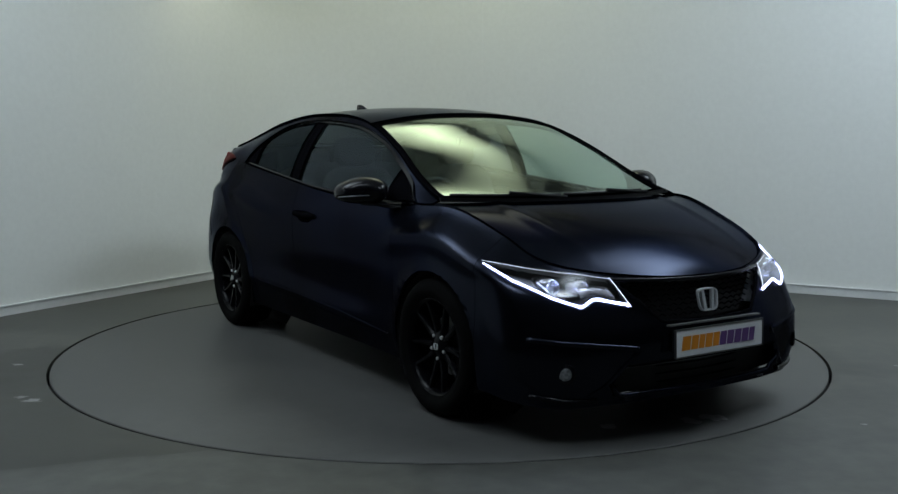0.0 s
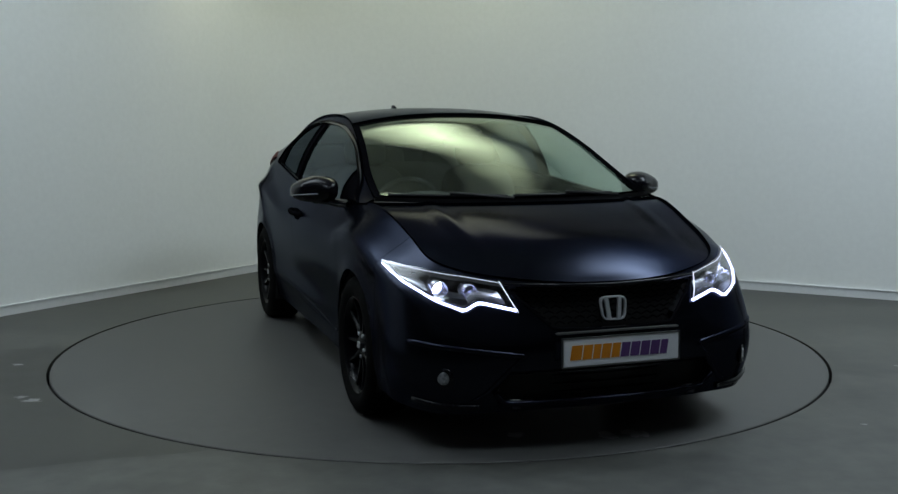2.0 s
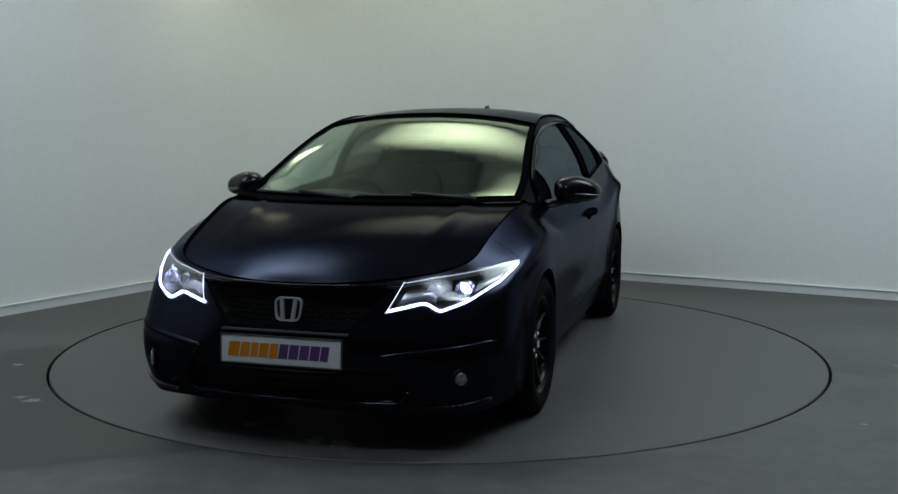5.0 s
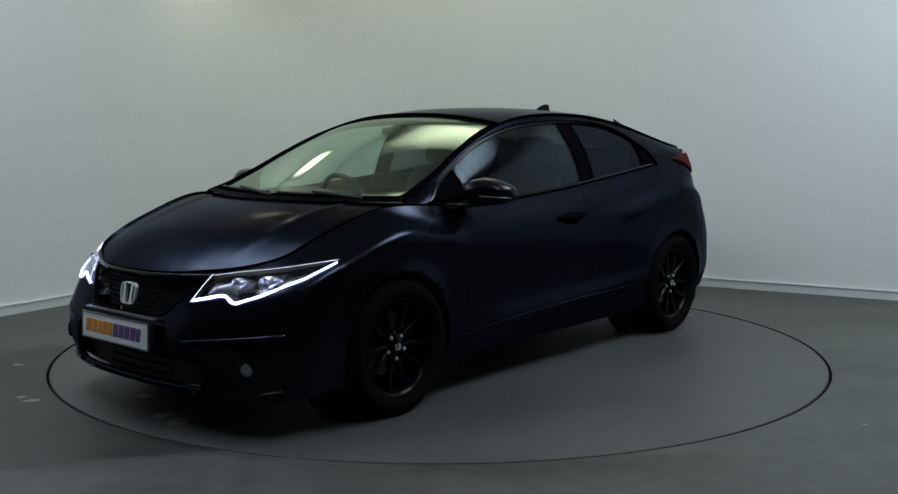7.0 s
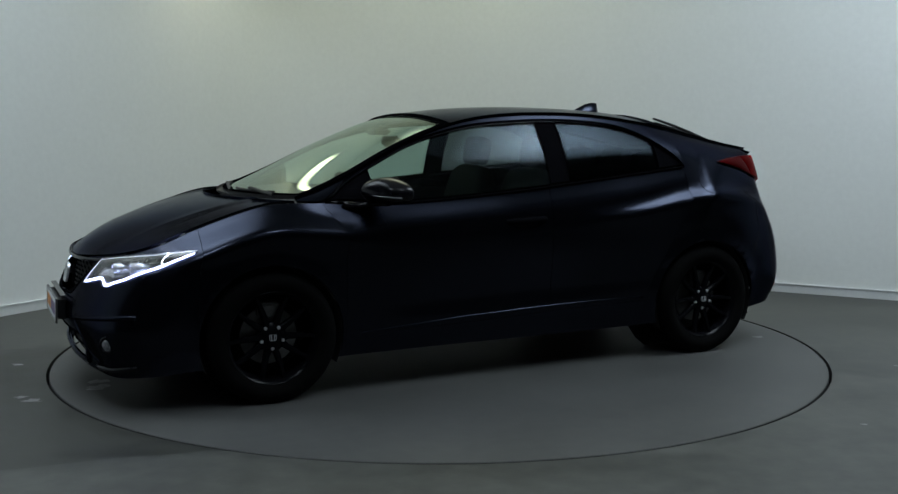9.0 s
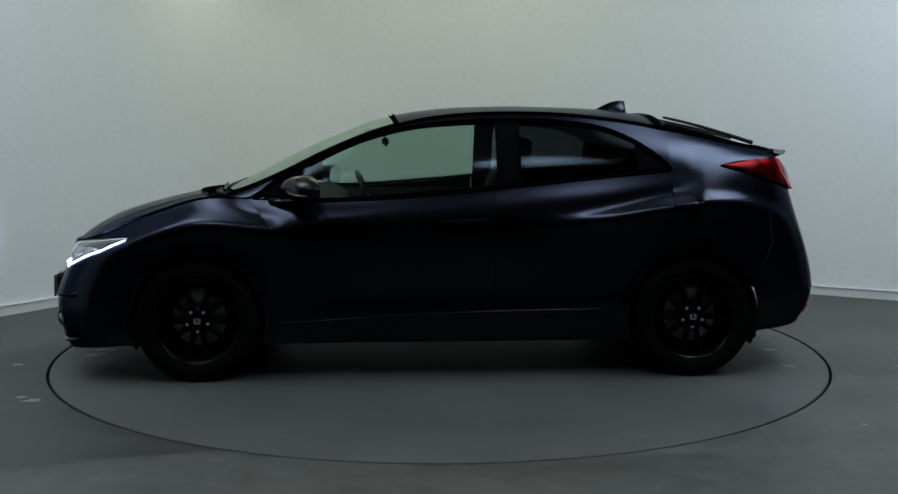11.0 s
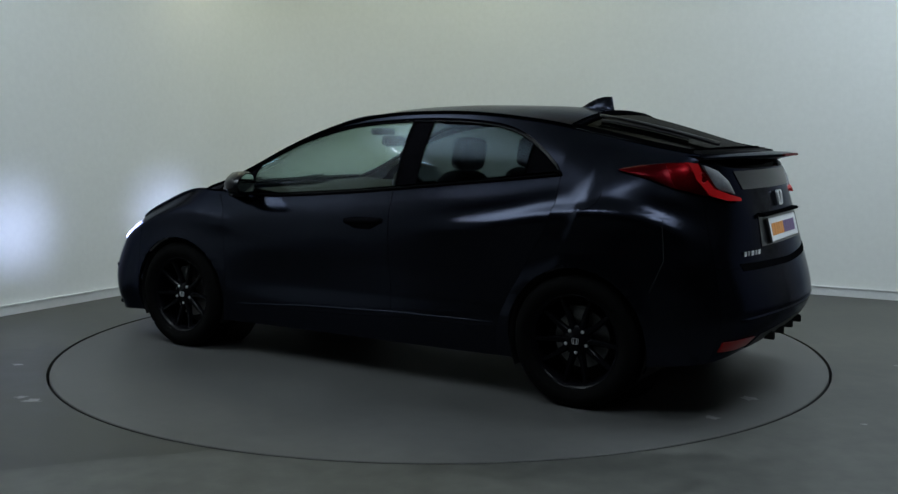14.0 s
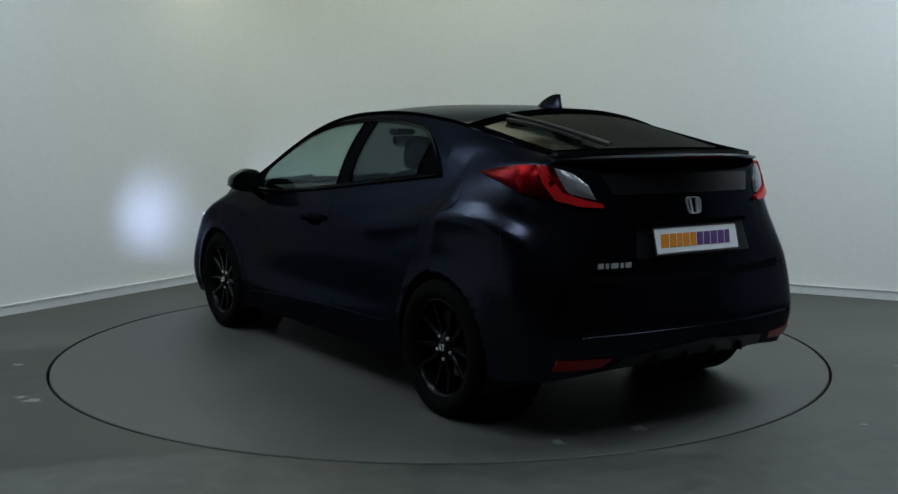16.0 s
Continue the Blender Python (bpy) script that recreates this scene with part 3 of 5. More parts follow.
def resample(poly, n):
    P = [Vector(p) for p in poly]
    L = [0]
    for a, b in zip(P, P[1:]):
        L.append(L[-1] + (b - a).length)
    out = []
    for k in range(n):
        s = L[-1] * k / (n - 1)
        i = max(i for i in range(len(P) - 1) if L[i] <= s + 1e-9)
        t = (s - L[i]) / max(L[i + 1] - L[i], 1e-9)
        out.append(P[i].lerp(P[i + 1], min(t, 1)))
    return out


def ruled(tree, upper, lower, way, nu, nv, off, thick, name, mat, crown=0.0):
    """A lens or trim between two edge lines, laid on the skin with a thickness."""
    A, B = resample(upper, nu), resample(lower, nu)
    pts = []
    for a, b in zip(A, B):
        for k in range(nv):
            pts.append(a.lerp(b, k / (nv - 1)))
    top = projected(tree, pts, way, off)
    if crown:
        w = Vector(way)
        for i in range(nu):
            for k in range(nv):
                top[i * nv + k] -= w * crown * max(math.sin(math.pi * i / (nu - 1)), 0) ** 0.5 * max(math.sin(math.pi * k / (nv - 1)), 0) ** 0.5
    low = [p + Vector(way) * thick for p in top]
    vs = top + low
    N = nu * nv
    fs = []
    for i in range(nu - 1):
        for k in range(nv - 1):
            a = i * nv + k
            fs.append((a, a + 1, a + nv + 1, a + nv))
    rim = [i * nv for i in range(nu)] + [(nu - 1) * nv + k for k in range(1, nv)] + [i * nv + nv - 1 for i in range(nu - 2, -1, -1)] + [k for k in range(nv - 2, 0, -1)]
    for a, b in zip(rim, rim[1:] + rim[:1]):
        fs.append((a, b, b + N, a + N))
    bm = bmesh.new()
    bv = [bm.verts.new(v) for v in vs]
    for f in fs:
        try:
            bm.faces.new([bv[k] for k in f])
        except ValueError:
            pass
    bmesh.ops.remove_doubles(bm, verts=bm.verts[:], dist=1e-5)
    me = bm_mesh(name, bm, mat, True)
    me.set_sharp_from_angle(angle=radians(40))
    return me


def on_skin_tube(tree, line, way, radius, name, mat, n=24, off=0.0, flat=1.0):
    pts = projected(tree, resample(line, n), way, off)
    vs, fs = tube(pts, radius, 8, flat)
    return mesh_of(name, vs, fs, mat)


def tree_of(meshes):
    from mathutils.bvhtree import BVHTree
    vs, fs = [], []
    for me in meshes:
        o = len(vs)
        vs += [v.co.copy() for v in me.vertices]
        fs += [tuple(o + k for k in p.vertices) for p in me.polygons]
    return BVHTree.FromPolygons(vs, fs)


def build_body(car):
    skins = []

    def both(name, quads, label="", mat=M_PAINT, **k):
        me = panel(name, quads, mat, both=True, **k)
        skins.append(me)
        return part(name, me, car, label)

    def twin(name, quads, label="", mat=M_PAINT, **k):
        me = panel(name, quads, mat, **k)
        obs = pair(name, me, car, label)
        skins.extend(o.data for o in obs)
        return obs

    both("front_bumper", side_quads(0, 5, 0, 5, lambda p: in_grille(p) or in_intake(p) or in_lamp(p)), "satin black-blue front bumper", gap=0.0015)
    twin("front_wing", side_quads(5, 7, 0, 5), "satin black-blue front wing", gap=0.0007)
    twin("front_door", side_quads(7, 10, 0.9, 5), "closed satin black-blue front door")
    twin("rear_door", side_quads(10, 11, 0.9, 5), "closed satin black-blue rear door")
    twin("sill", side_quads(7, 11, 0, 0.9), "black side sill", gap=0.001)
    both("rear_bumper", side_quads(14, 16, 0, 3), "satin black-blue rear bumper", gap=0.0012)
    both("tailgate", side_quads(14, 16, 3, 5), "satin black-blue tailgate")
    J = min(range(6 * CSUB, 7 * CSUB), key=lambda j: abs(BELT[j, 0] - 1.148))
    both("bonnet", quads_of([[hood_point(j, q) for q in np.linspace(0, 1, 25)] for j in range(J + 1)]), "satin black-blue bonnet with two raised folds", gap=0.0007)
    # roof, pillars
    both("roof", quads_of(top_grid(X_HEAD - 0.004, X_TAIL + 0.004, 40, 0, 1, 17)), "satin black-blue roof", gap=0.001)
    ahead = side_band(1.148, float(PILLAR[0, 0, 0]), 76, zd, zr, PILLAR.shape[0])
    ahead[-1] = list(PILLAR[:, 0])
    twin("side_frame", quads_of(ahead) + quads_of(PILLAR) + side_quads(11, 14, 0, 5), "satin black-blue pillars, roof edge and rear wing in one pressing", gap=0.0008)
    # black borders of the glass, and the panes
    qa = 0.045
    for name, x0, x1, n, mat, lab in (("windscreen", X_COWL, X_HEAD, 24, M_WINDSCREEN, "clear laminated windscreen"), ("rear_window", X_TAIL, X_SPOIL, 20, M_REARGLASS, "dark tinted rear window")):
        ends = 0.018 if name == "windscreen" else 0.03
        sg = -1 if x1 < x0 else 1
        twin("glass_border", quads_of(top_grid(x0, x1, n, 0, qa, 3)), "black glass border", M_GRILLE, gap=0.0003)
        both("glass_border", quads_of(top_grid(x0, x0 + sg * ends, 3, qa, 1, 15)), "black glass border", M_GRILLE, gap=0.0003)
        both("glass_border", quads_of(top_grid(x1 - sg * ends, x1, 3, qa, 1, 15)), "black glass border", M_GRILLE, gap=0.0003)
        me = panel(name, quads_of(top_grid(x0 + sg * ends, x1 - sg * ends, n, qa, 1, 15)), mat, both=True, gap=0, depth=0.001)
        skins.append(me)
        ob = part(name, me, car, lab)
        ob.visible_shadow = name != "windscreen"
    both("deck", quads_of(top_grid(X_SPOIL - 0.001, -1.80, 5, 0, 1, 15)), "black deck under the spoiler", M_PLASTIC)
    both("cowl", quads_of(top_grid(1.147, X_COWL, 5, 0, 1, 17)), "black plastic scuttle below the windscreen", M_PLASTIC)
    # side glass with frames
    for name, x0, x1, mat, lab in (("front_window", 0.76, -0.255, M_WINDOW, "clear front side window"), ("rear_side_window", -0.385, -1.0, M_PRIVACY, "dark tinted rear side window")):
        me = panel(name, quads_of(side_band(x0, x1, 34, below_dlo, under_dlo, 7)), mat, gap=0, depth=0.001)
        for ob in pair(name, me, car, lab):
            ob.visible_shadow = mat is not M_WINDOW
            skins.append(ob.data)
    twin("window_frame", quads_of(side_band(1.012, -1.185, 90, zb, below_dlo, 3)), "gloss black lower window frame", M_GLOSS, gap=0.0002)
    twin("window_frame", quads_of(side_band(1.012, -1.185, 90, under_dlo, zd, 3)), "gloss black upper window frame", M_GLOSS, gap=0.0002)
    for x0, x1, lab in ((1.01, 0.76, "black mirror triangle"), (-0.255, -0.385, "gloss black middle pillar"), (-1.0, -1.186, "gloss black rear quarter panel")):
        twin("pillar", quads_of(side_band(x0, x1, 12, below_dlo, under_dlo, 6)), lab, M_GRILLE, gap=0.0006)
    tree = tree_of(skins)
    # underbody
    bm = bmesh.new()
    low = [Vector(p) for p in SIDE[2]]
    ring = [bm.verts.new((max(p.x * 0.985, -1.72), p.y * 0.93 if abs(p.x) < 1.7 and (abs(abs(p.x) - 1.3) > .38) else min(p.y, .60), 0.21)) for p in low]
    ring += [bm.verts.new((v.co.x, -v.co.y, 0.21)) for v in reversed(ring) if v.co.y > 1e-4]
    bmesh.ops.remove_doubles(bm, verts=ring, dist=1e-4)
    f = bm.faces.new(bm.verts[:])
    ext = bmesh.ops.extrude_face_region(bm, geom=[f])
    bmesh.ops.translate(bm, vec=(0, 0, 0.10), verts=[g for g in ext["geom"] if isinstance(g, bmesh.types.BMVert)])
    part("underbody", bm_mesh("underbody", bm, M_DARK), car, "black underbody tray")
    for wx, wz in WHEELS:
        vs, fs = [], []
        n = 30
        for k in range(n + 1):
            a = radians(-25) + radians(230) * k / n
            for y in (0.862, 0.56):
                vs.append((wx + (ARCH_R - 0.004) * math.cos(a), y, wz + (ARCH_R - 0.004) * math.sin(a)))
        for k in range(n):
            fs.append((2 * k, 2 * k + 1, 2 * k + 3, 2 * k + 2))
        o = len(vs)
        vs += [(wx + (ARCH_R + 0.02) * math.cos(2 * math.pi * k / 24), 0.558, wz + (ARCH_R + 0.02) * math.sin(2 * math.pi * k / 24)) for k in range(24)]
        fs.append(tuple(range(o, o + 24)))
        pair("wheel_arch_liner", mesh_of("wheel_arch_liner", vs, fs, M_DARK), car, "black wheel arch liner")
        # arch lip
        pts = []
        for k in range(41):
            a = radians(-18) + radians(216) * k / 40
            x, z = wx + (ARCH_R + 0.004) * math.cos(a), wz + (ARCH_R + 0.004) * math.sin(a)
            hit = tree.ray_cast(Vector((x, 2, z)), Vector((0, -1, 0)))[0]
            pts.append((x, (hit.y if hit is not None and hit.y > 0.7 else 0.86) - 0.006, z))
        vs, fs = tube(pts, 0.005, 6)
        pair("arch_lip", mesh_of("arch_lip", vs, fs, M_GRILLE), car)
    return tree


def build_wheel(car, x, y, z, side):
    w = part("wheel", None, car, "black alloy wheel with split spokes and tyre")
    w.location = (x, y, z)
    s = 1 if side > 0 else -1

    def add(name, vs, fs, mat, label="", smooth=True):
        me = mesh_of(name, [(v[0], v[1] * s, v[2]) for v in vs], fs, mat, smooth)
        if s < 0:
            me.flip_normals()
        me.set_sharp_from_angle(angle=radians(35))
        return part(name, me, w, label)

    R = 0.3165
    prof = [(.222, -.10), (.25, -.112), (.285, -.115), (.306, -.100), (R, -.085), (R, -.050), (R - .006, -.048), (R - .006, -.042), (R, -.040), (R, -.006), (R - .006, -.004), (R - .006, .004),
            (R, .006), (R, .040), (R - .006, .042), (R - .006, .048), (R, .050), (R, .085), (.306, .100), (.285, .113), (.262, .115), (.25, .112), (.24, .108), (.224, .100)]
    vs, fs = lathe(prof, 64)
    add("tyre", vs, fs, M_RUBBER, "black low-profile tyre")
    vs, fs = lathe([(.221, -.10), (.205, -.09), (.198, .02), (.203, .075), (.212, .094), (.222, .101), (.228, .098), (.226, .090)], 64)
    add("rim", vs, fs, M_RIM, "gloss black rim barrel")
    vs, fs = lathe([(.0, .0), (.14, .0), (.14, .012), (.06, .014), (.0, .014)], 40)
    add("brake_disc", [(a, b - .01, c) for a, b, c in vs], fs, M_STEEL, "grey steel brake disc")
    # five forked spokes
    for k in range(5):
        a = radians(90 + 72 * k)
        for fork in (-1, 1):
            secs = []
            for r, spread, half, yo, th in ((.035, .020, .017, .072, .030), (.075, .026, .016, .070, .030), (.13, .046, .014, .074, .026), (.18, .068, .012, .082, .022), (.208, .082, .013, .088, .02)):
                for dy, dw in ((yo, half * .55), (yo - .008, half), (yo - th, half), ):
                    secs.append((r, fork * spread, dy, dw))
            vs, fs = [], []
            for r, off, dy, dw in secs:
                for q in (-1, 1):
                    px, pz = r, off + q * dw
                    vs.append((px * math.cos(a) - pz * math.sin(a), dy, px * math.sin(a) + pz * math.cos(a)))
            for i in range(4):
                o, p = i * 6, (i + 1) * 6
                loop = (0, 1, 3, 5, 4, 2)
                for m in range(6):
                    u, v = loop[m], loop[(m + 1) % 6]
                    fs.append((o + u, o + v, p + v, p + u))
            add("spoke", vs, fs, M_RIM, smooth=False)
    vs, fs = lathe([(.0, .080), (.028, .080), (.034, .076), (.06, .070), (.072, .060), (.074, .03), (.0, .03)], 32)
    add("hub", vs, fs, M_RIM)
    # bolts
    for k in range(5):
        a = radians(54 + 72 * k)
        vs, fs = lathe([(.0, .082), (.007, .081), (.009, .076), (.0095, .060)], 8)
        add("wheel_bolt", [(v[0] + .055 * math.cos(a), v[1] - .004, v[2] + .055 * math.sin(a)) for v in vs], fs, M_CHROME, "bright steel wheel bolt")
    vs, fs = badge_shape(0.036, 0.030)
    add("cap_emblem", [(-v[1], .0815 + v[0] * 0.5, v[2]) for v in vs], fs, M_CHROME, "silver emblem on the hub cap", False)
    bm = bmesh.new()
    box(bm, (-.05, -.02, .09), (.06, .04, .16), None, .01)
    part("brake_caliper", bm_mesh("brake_caliper", bm, M_STEEL), w)
    return w


def badge_shape(width, height):
    """A rounded frame with two upright bars, facing +x: verts and faces."""
    vs, fs = [], []
    n = 28
    ring = []
    for k in range(n):
        a = 2 * math.pi * k / n
        c, s = math.cos(a), math.sin(a)
        u = math.copysign(abs(c) ** 0.45, c)
        v = math.copysign(abs(s) ** 0.45, s)
        taper = 1 + 0.10 * v
        ring.append((u * taper, v))
    for sc, d in ((1.0, 0.0), (0.97, 0.006), (0.87, 0.006), (0.84, 0.0)):
        vs += [(d, u * width / 2 * sc, v * height / 2 * sc) for u, v in ring]
    for r in range(3):
        for k in range(n):
            j = (k + 1) % n
            fs.append((r * n + k, r * n + j, (r + 1) * n + j, (r + 1) * n + k))
    for sgn in (-1, 1):
        for z0, z1, y0, y1 in ((-.43, .44, .135, .275),):
            o = len(vs)
            for d in (0.0, 0.006):
                vs += [(d, sgn * (y0 - .02) * width, z0 * height), (d, sgn * (y1 - .03) * width, z0 * height), (d, sgn * (y1 + .05) * width, z1 * height), (d, sgn * (y0 + .06) * width, z1 * height)]
            fs += [(o + 4, o + 5, o + 6, o + 7), (o, o + 1, o + 5, o + 4), (o + 1, o + 2, o + 6, o + 5), (o + 2, o + 3, o + 7, o + 6), (o + 3, o, o + 4, o + 7)]
    return vs, fs


def number_plate(car, name, m, label):
    """A plate facing +x of its own space, with orange and purple blocks for its print."""
    bm = bmesh.new()
    box(bm, (-.006, -.262, -.0555), (0, .262, .0555), m, .003)
    ob = part(name, bm_mesh(name, bm, M_PLATE), car, label)
    bm = bmesh.new()
    for lo, hi in (((-.008, -.266, -.060), (.002, .266, -.0555)), ((-.008, -.266, .0555), (.002, .266, .060)), ((-.008, -.266, -.0555), (.002, -.262, .0555)), ((-.008, .262, -.0555), (.002, .266, .0555))):
        box(bm, lo, hi, m)
    part("plate_surround", bm_mesh("plate_surround", bm, M_STEEL), ob, "grey plate surround")
    y = -.232
    for k, (w, mat) in enumerate(((.052, 0), (.044, 0), (.036, 0), (.044, 0), (.040, 0), (.042, 1), (.044, 1), (.044, 1), (.044, 1), (.036, 1))):
        bm = bmesh.new()
        vs = [bm.verts.new((d, y + sl, z)) for d in (.0002, .0014) for sl, z in ((0, -.029), (w - .004, -.029), (w + .005, .029), (.009, .029))]
        for f in ((4, 5, 6, 7), (0, 1, 5, 4), (1, 2, 6, 5), (2, 3, 7, 6), (3, 0, 4, 7)):
            bm.faces.new([vs[i] for i in f])
        bmesh.ops.transform(bm, matrix=m, verts=bm.verts[:])
        part("print_block", bm_mesh("print_block", bm, (M_ORANGE, M_PURPLE)[mat]), ob, ("orange print block", "dark purple print block")[mat])
        y += w + .0015
    return ob


def build_front(car, tree):
    back = (-1, 0, 0)
    # headlamps
    for s in (1, -1):
        lamp = part("headlamp", None, car, "swept-back headlamp with glowing white light strip")
        up = [(2.2, s * .45, .684), (2.2, s * .60, .708), (2.0, s * .72, .724), (1.9, s * .80, .738), (1.8, s * .835, .742)]
        lo = [(2.2, s * .40, .570), (2.2, s * .50, .592), (2.2, s * .539, .602), (2.2, s * .57, .585), (2.2, s * .602, .566), (2.0, s * .70, .605), (1.9, s * .79, .668), (1.8, s * .838, .733)]
        way = Vector((-1, -0.42 * s, 0)).normalized()
        skin = tree_solid(tree)
        U, L = [projected(skin, [p], back, 0)[0] for p in resample(up, 29)], [projected(skin, [p], back, 0)[0] for p in resample(lo, 29)]
        part("chamber", ruled(skin, U, L, way, 40, 7, -0.140, -0.138, "chamber", M_LAMP), lamp, "dark reflector chamber")
        part("lens", ruled(skin, U, L, way, 40, 7, 0.014, 0.001, "lens", M_LENS), lamp, "clear lens").visible_shadow = False
        U2 = [u.lerp(l, 0.16) for u, l in zip(U, L)]
        part("brow", ruled(skin, U, U2, way, 40, 3, 0.002, 0.05, "brow", M_PLASTIC), lamp, "black upper brow")
        L2 = [l.lerp(u, 0.17) for u, l in zip(U, L)]
        part("lower_bezel", ruled(skin, L, L2, way, 40, 3, 0.002, 0.05, "lower_bezel", M_PLASTIC), lamp, "black lower bezel")
        # light strip: along the lower edge and back up the outer end
        low = resample([l.lerp(u, 0.07) for l, u in zip(L, U)], 44)
        pts = projected(skin, low, way, 0.006)
        vs, fs = tube(pts, [0.0058] * 16 + [0.0046] * 26 + [0.0036, 0.0025], 8)
        part("light_strip", mesh_of("light_strip", vs, fs, M_LED), lamp, "glowing white light strip")
        pts = projected(skin, resample([u.lerp(l, 0.05) for l, u in zip(L, U)], 30), way, 0.010)
        vs, fs = tube(pts, 0.0013, 6)
        part("upper_strip", mesh_of("upper_strip", vs, fs, M_LED_DIM), lamp, "thin lit upper edge")
        pts = projected(skin, [U[0].lerp(L[0], k / 5) for k in range(6)], way, 0.010)
        vs, fs = tube(pts, 0.0022, 6)
        part("inner_strip", mesh_of("inner_strip", vs, fs, M_LED_DIM), lamp)
        part("side_reflector", ruled(skin, [u.lerp(l, .25) for u, l in zip(U[1:8], L[1:8])], [l.lerp(u, .28) for u, l in zip(U[1:8], L[1:8])], way, 8, 5, -0.02, 0.012, "side_reflector", M_BARREL, 0.008), lamp, "silver indicator reflector")
        part("side_reflector", ruled(skin, [u.lerp(l, .28) for u, l in zip(U[18:26], L[18:26])], [l.lerp(u, .35) for u, l in zip(U[18:26], L[18:26])], way, 8, 5, -0.03, 0.012, "side_reflector", M_BARREL, 0.006), lamp, "silver outer reflector")
        for f1, f2, r, beam in ((0.24, 0.46, .030, False), (0.52, 0.46, .034, True)):
            k = int(f1 * 28)
            c = projected(skin, [U[k].lerp(L[k], f2)], way, -0.012)[0]
            axis = Vector((1, 0.05 * s, -0.04)).normalized()
            rot = Vector((1, 0, 0)).rotation_difference(axis).to_matrix()
            vs, fs = lathe([(0, -.122), (r * .82, -.122), (r * .82, -.120), (r * .82, .004), (r * .85, .003), (r * .88, .001), (r * .92, .010), (r, .010), (r, -.070)] if beam else [(0, -.072), (r * .80, -.072), (r * .80, .008), (r * .92, .012), (r, .010), (r, -.070)], 28, "x")
            part("projector_ring", mesh_of("projector_ring", [rot @ Vector(v) + c for v in vs], fs, M_BARREL), lamp, "projector barrel with bright rim")
            depth = -.115 if beam else -.012
            wide = .70 if beam else .78
            vs, fs = lathe([(r * wide, depth), (r * wide * .7, depth + .003), (r * wide * .35, depth + .004), (0, depth + .005)], 28, "x")
            part("projector_lens", mesh_of("projector_lens", [rot @ Vector(v) + c for v in vs], fs, M_BEAM if beam else M_CLEAR), lamp, "lit projector lens" if beam else "round glass projector lens")
    # upper grille: dark mesh set back, with rim
    backing = []
    n = 22
    for z in np.linspace(0.495, 0.675, 7):
        w = 0.27 + (z - 0.505) * 0.95 + .02
        for y in np.linspace(-w, w, n):
            backing.append((2.095 - 0.10 * (y / .45) ** 2 - (z - .5) * 0.16, y, z))
    fs = [(i * n + j, i * n + j + 1, (i + 1) * n + j + 1, (i + 1) * n + j) for i in range(6) for j in range(n - 1)]
    grille = part("grille", mesh_of("grille", backing, fs, M_DARK), car, "black honeycomb front grille")
    vs, fs = [], []
    for r in range(8):
        z = 0.515 + r * 0.021
        w = 0.26 + (z - 0.505) * 0.95
        m = int(2 * w / 0.05)
        for k in range(m + 1):
            y = -w + 2 * w * k / m
            x = 2.108 - 0.10 * (y / .45) ** 2 - (z - .5) * 0.16
            for a, b in (((y - .022, z), (y, z + .0105)), ((y, z + .0105), (y + .022, z))):
                v, f = tube([(x, a[0], a[1]), (x, b[0], b[1])], 0.0028, 4)
                o = len(vs)
                vs += v
                fs += [tuple(o + i for i in q) for q in f]
    part("grille_mesh", mesh_of("grille_mesh", vs, fs, M_GRILLE, False), grille, "gloss black honeycomb mesh")
    rim = [(2.2, -.44, .672), (2.2, -.27, .507), (2.2, 0, .497), (2.2, .27, .507), (2.2, .44, .672)]
    part("grille_rim", on_skin_tube(tree_solid(tree), rim, back, 0.008, "grille_rim", M_GRILLE, 40, -.004), grille, "gloss black rim")
    part("grille_bar", on_skin_tube(tree_solid(tree), [(2.2, -.46, .678), (2.2, 0, .668), (2.2, .46, .678)], back, 0.011, "grille_bar", M_GLOSS, 40), grille, "gloss black upper bar")
    bm = bmesh.new()
    box(bm, (2.165, -.275, .491), (2.190, .275, .498), None, .002)
    part("chrome_strip", bm_mesh("chrome_strip", bm, M_STEEL), grille, "satin silver strip above the plate")
    vs, fs = badge_shape(0.118, 0.098)
    part("emblem", mesh_of("emblem", [(2.128 + x * 2.0 - z * 0.18, y, z + .577) for x, y, z in vs], fs, M_CHROME, False), car, "chrome emblem in a rounded frame")
    number_plate(car, "front_plate", pose(2.214, 0, .421, 0, -2, 0), "white plate with orange and purple print")
    bm = bmesh.new()
    box(bm, (2.13, -.24, .375), (2.207, .24, .47), None, .006)
    part("plate_mount", bm_mesh("plate_mount", bm, M_PLASTIC), car, "black plate mount")
    # lower intake
    n = 26
    vs = [(2.05 - 0.10 * (y / .5) ** 2, y, z) for z in (0.150, 0.39) for y in np.linspace(-.60, .60, n)]
    fs = [(j, j + 1, n + j + 1, n + j) for j in range(n - 1)]
    intake = part("lower_intake", mesh_of("lower_intake", vs, fs, M_DARK), car, "black lower air intake")
    for z in (0.235, 0.27, 0.305):
        v, f = tube([(2.10 - 0.10 * (y / .5) ** 2, y, z) for y in np.linspace(-.5, .5, 20)], 0.006, 6, 0.6)
        part("intake_slat", mesh_of("intake_slat", v, f, M_GRILLE), intake)
    solid = tree_solid(tree)
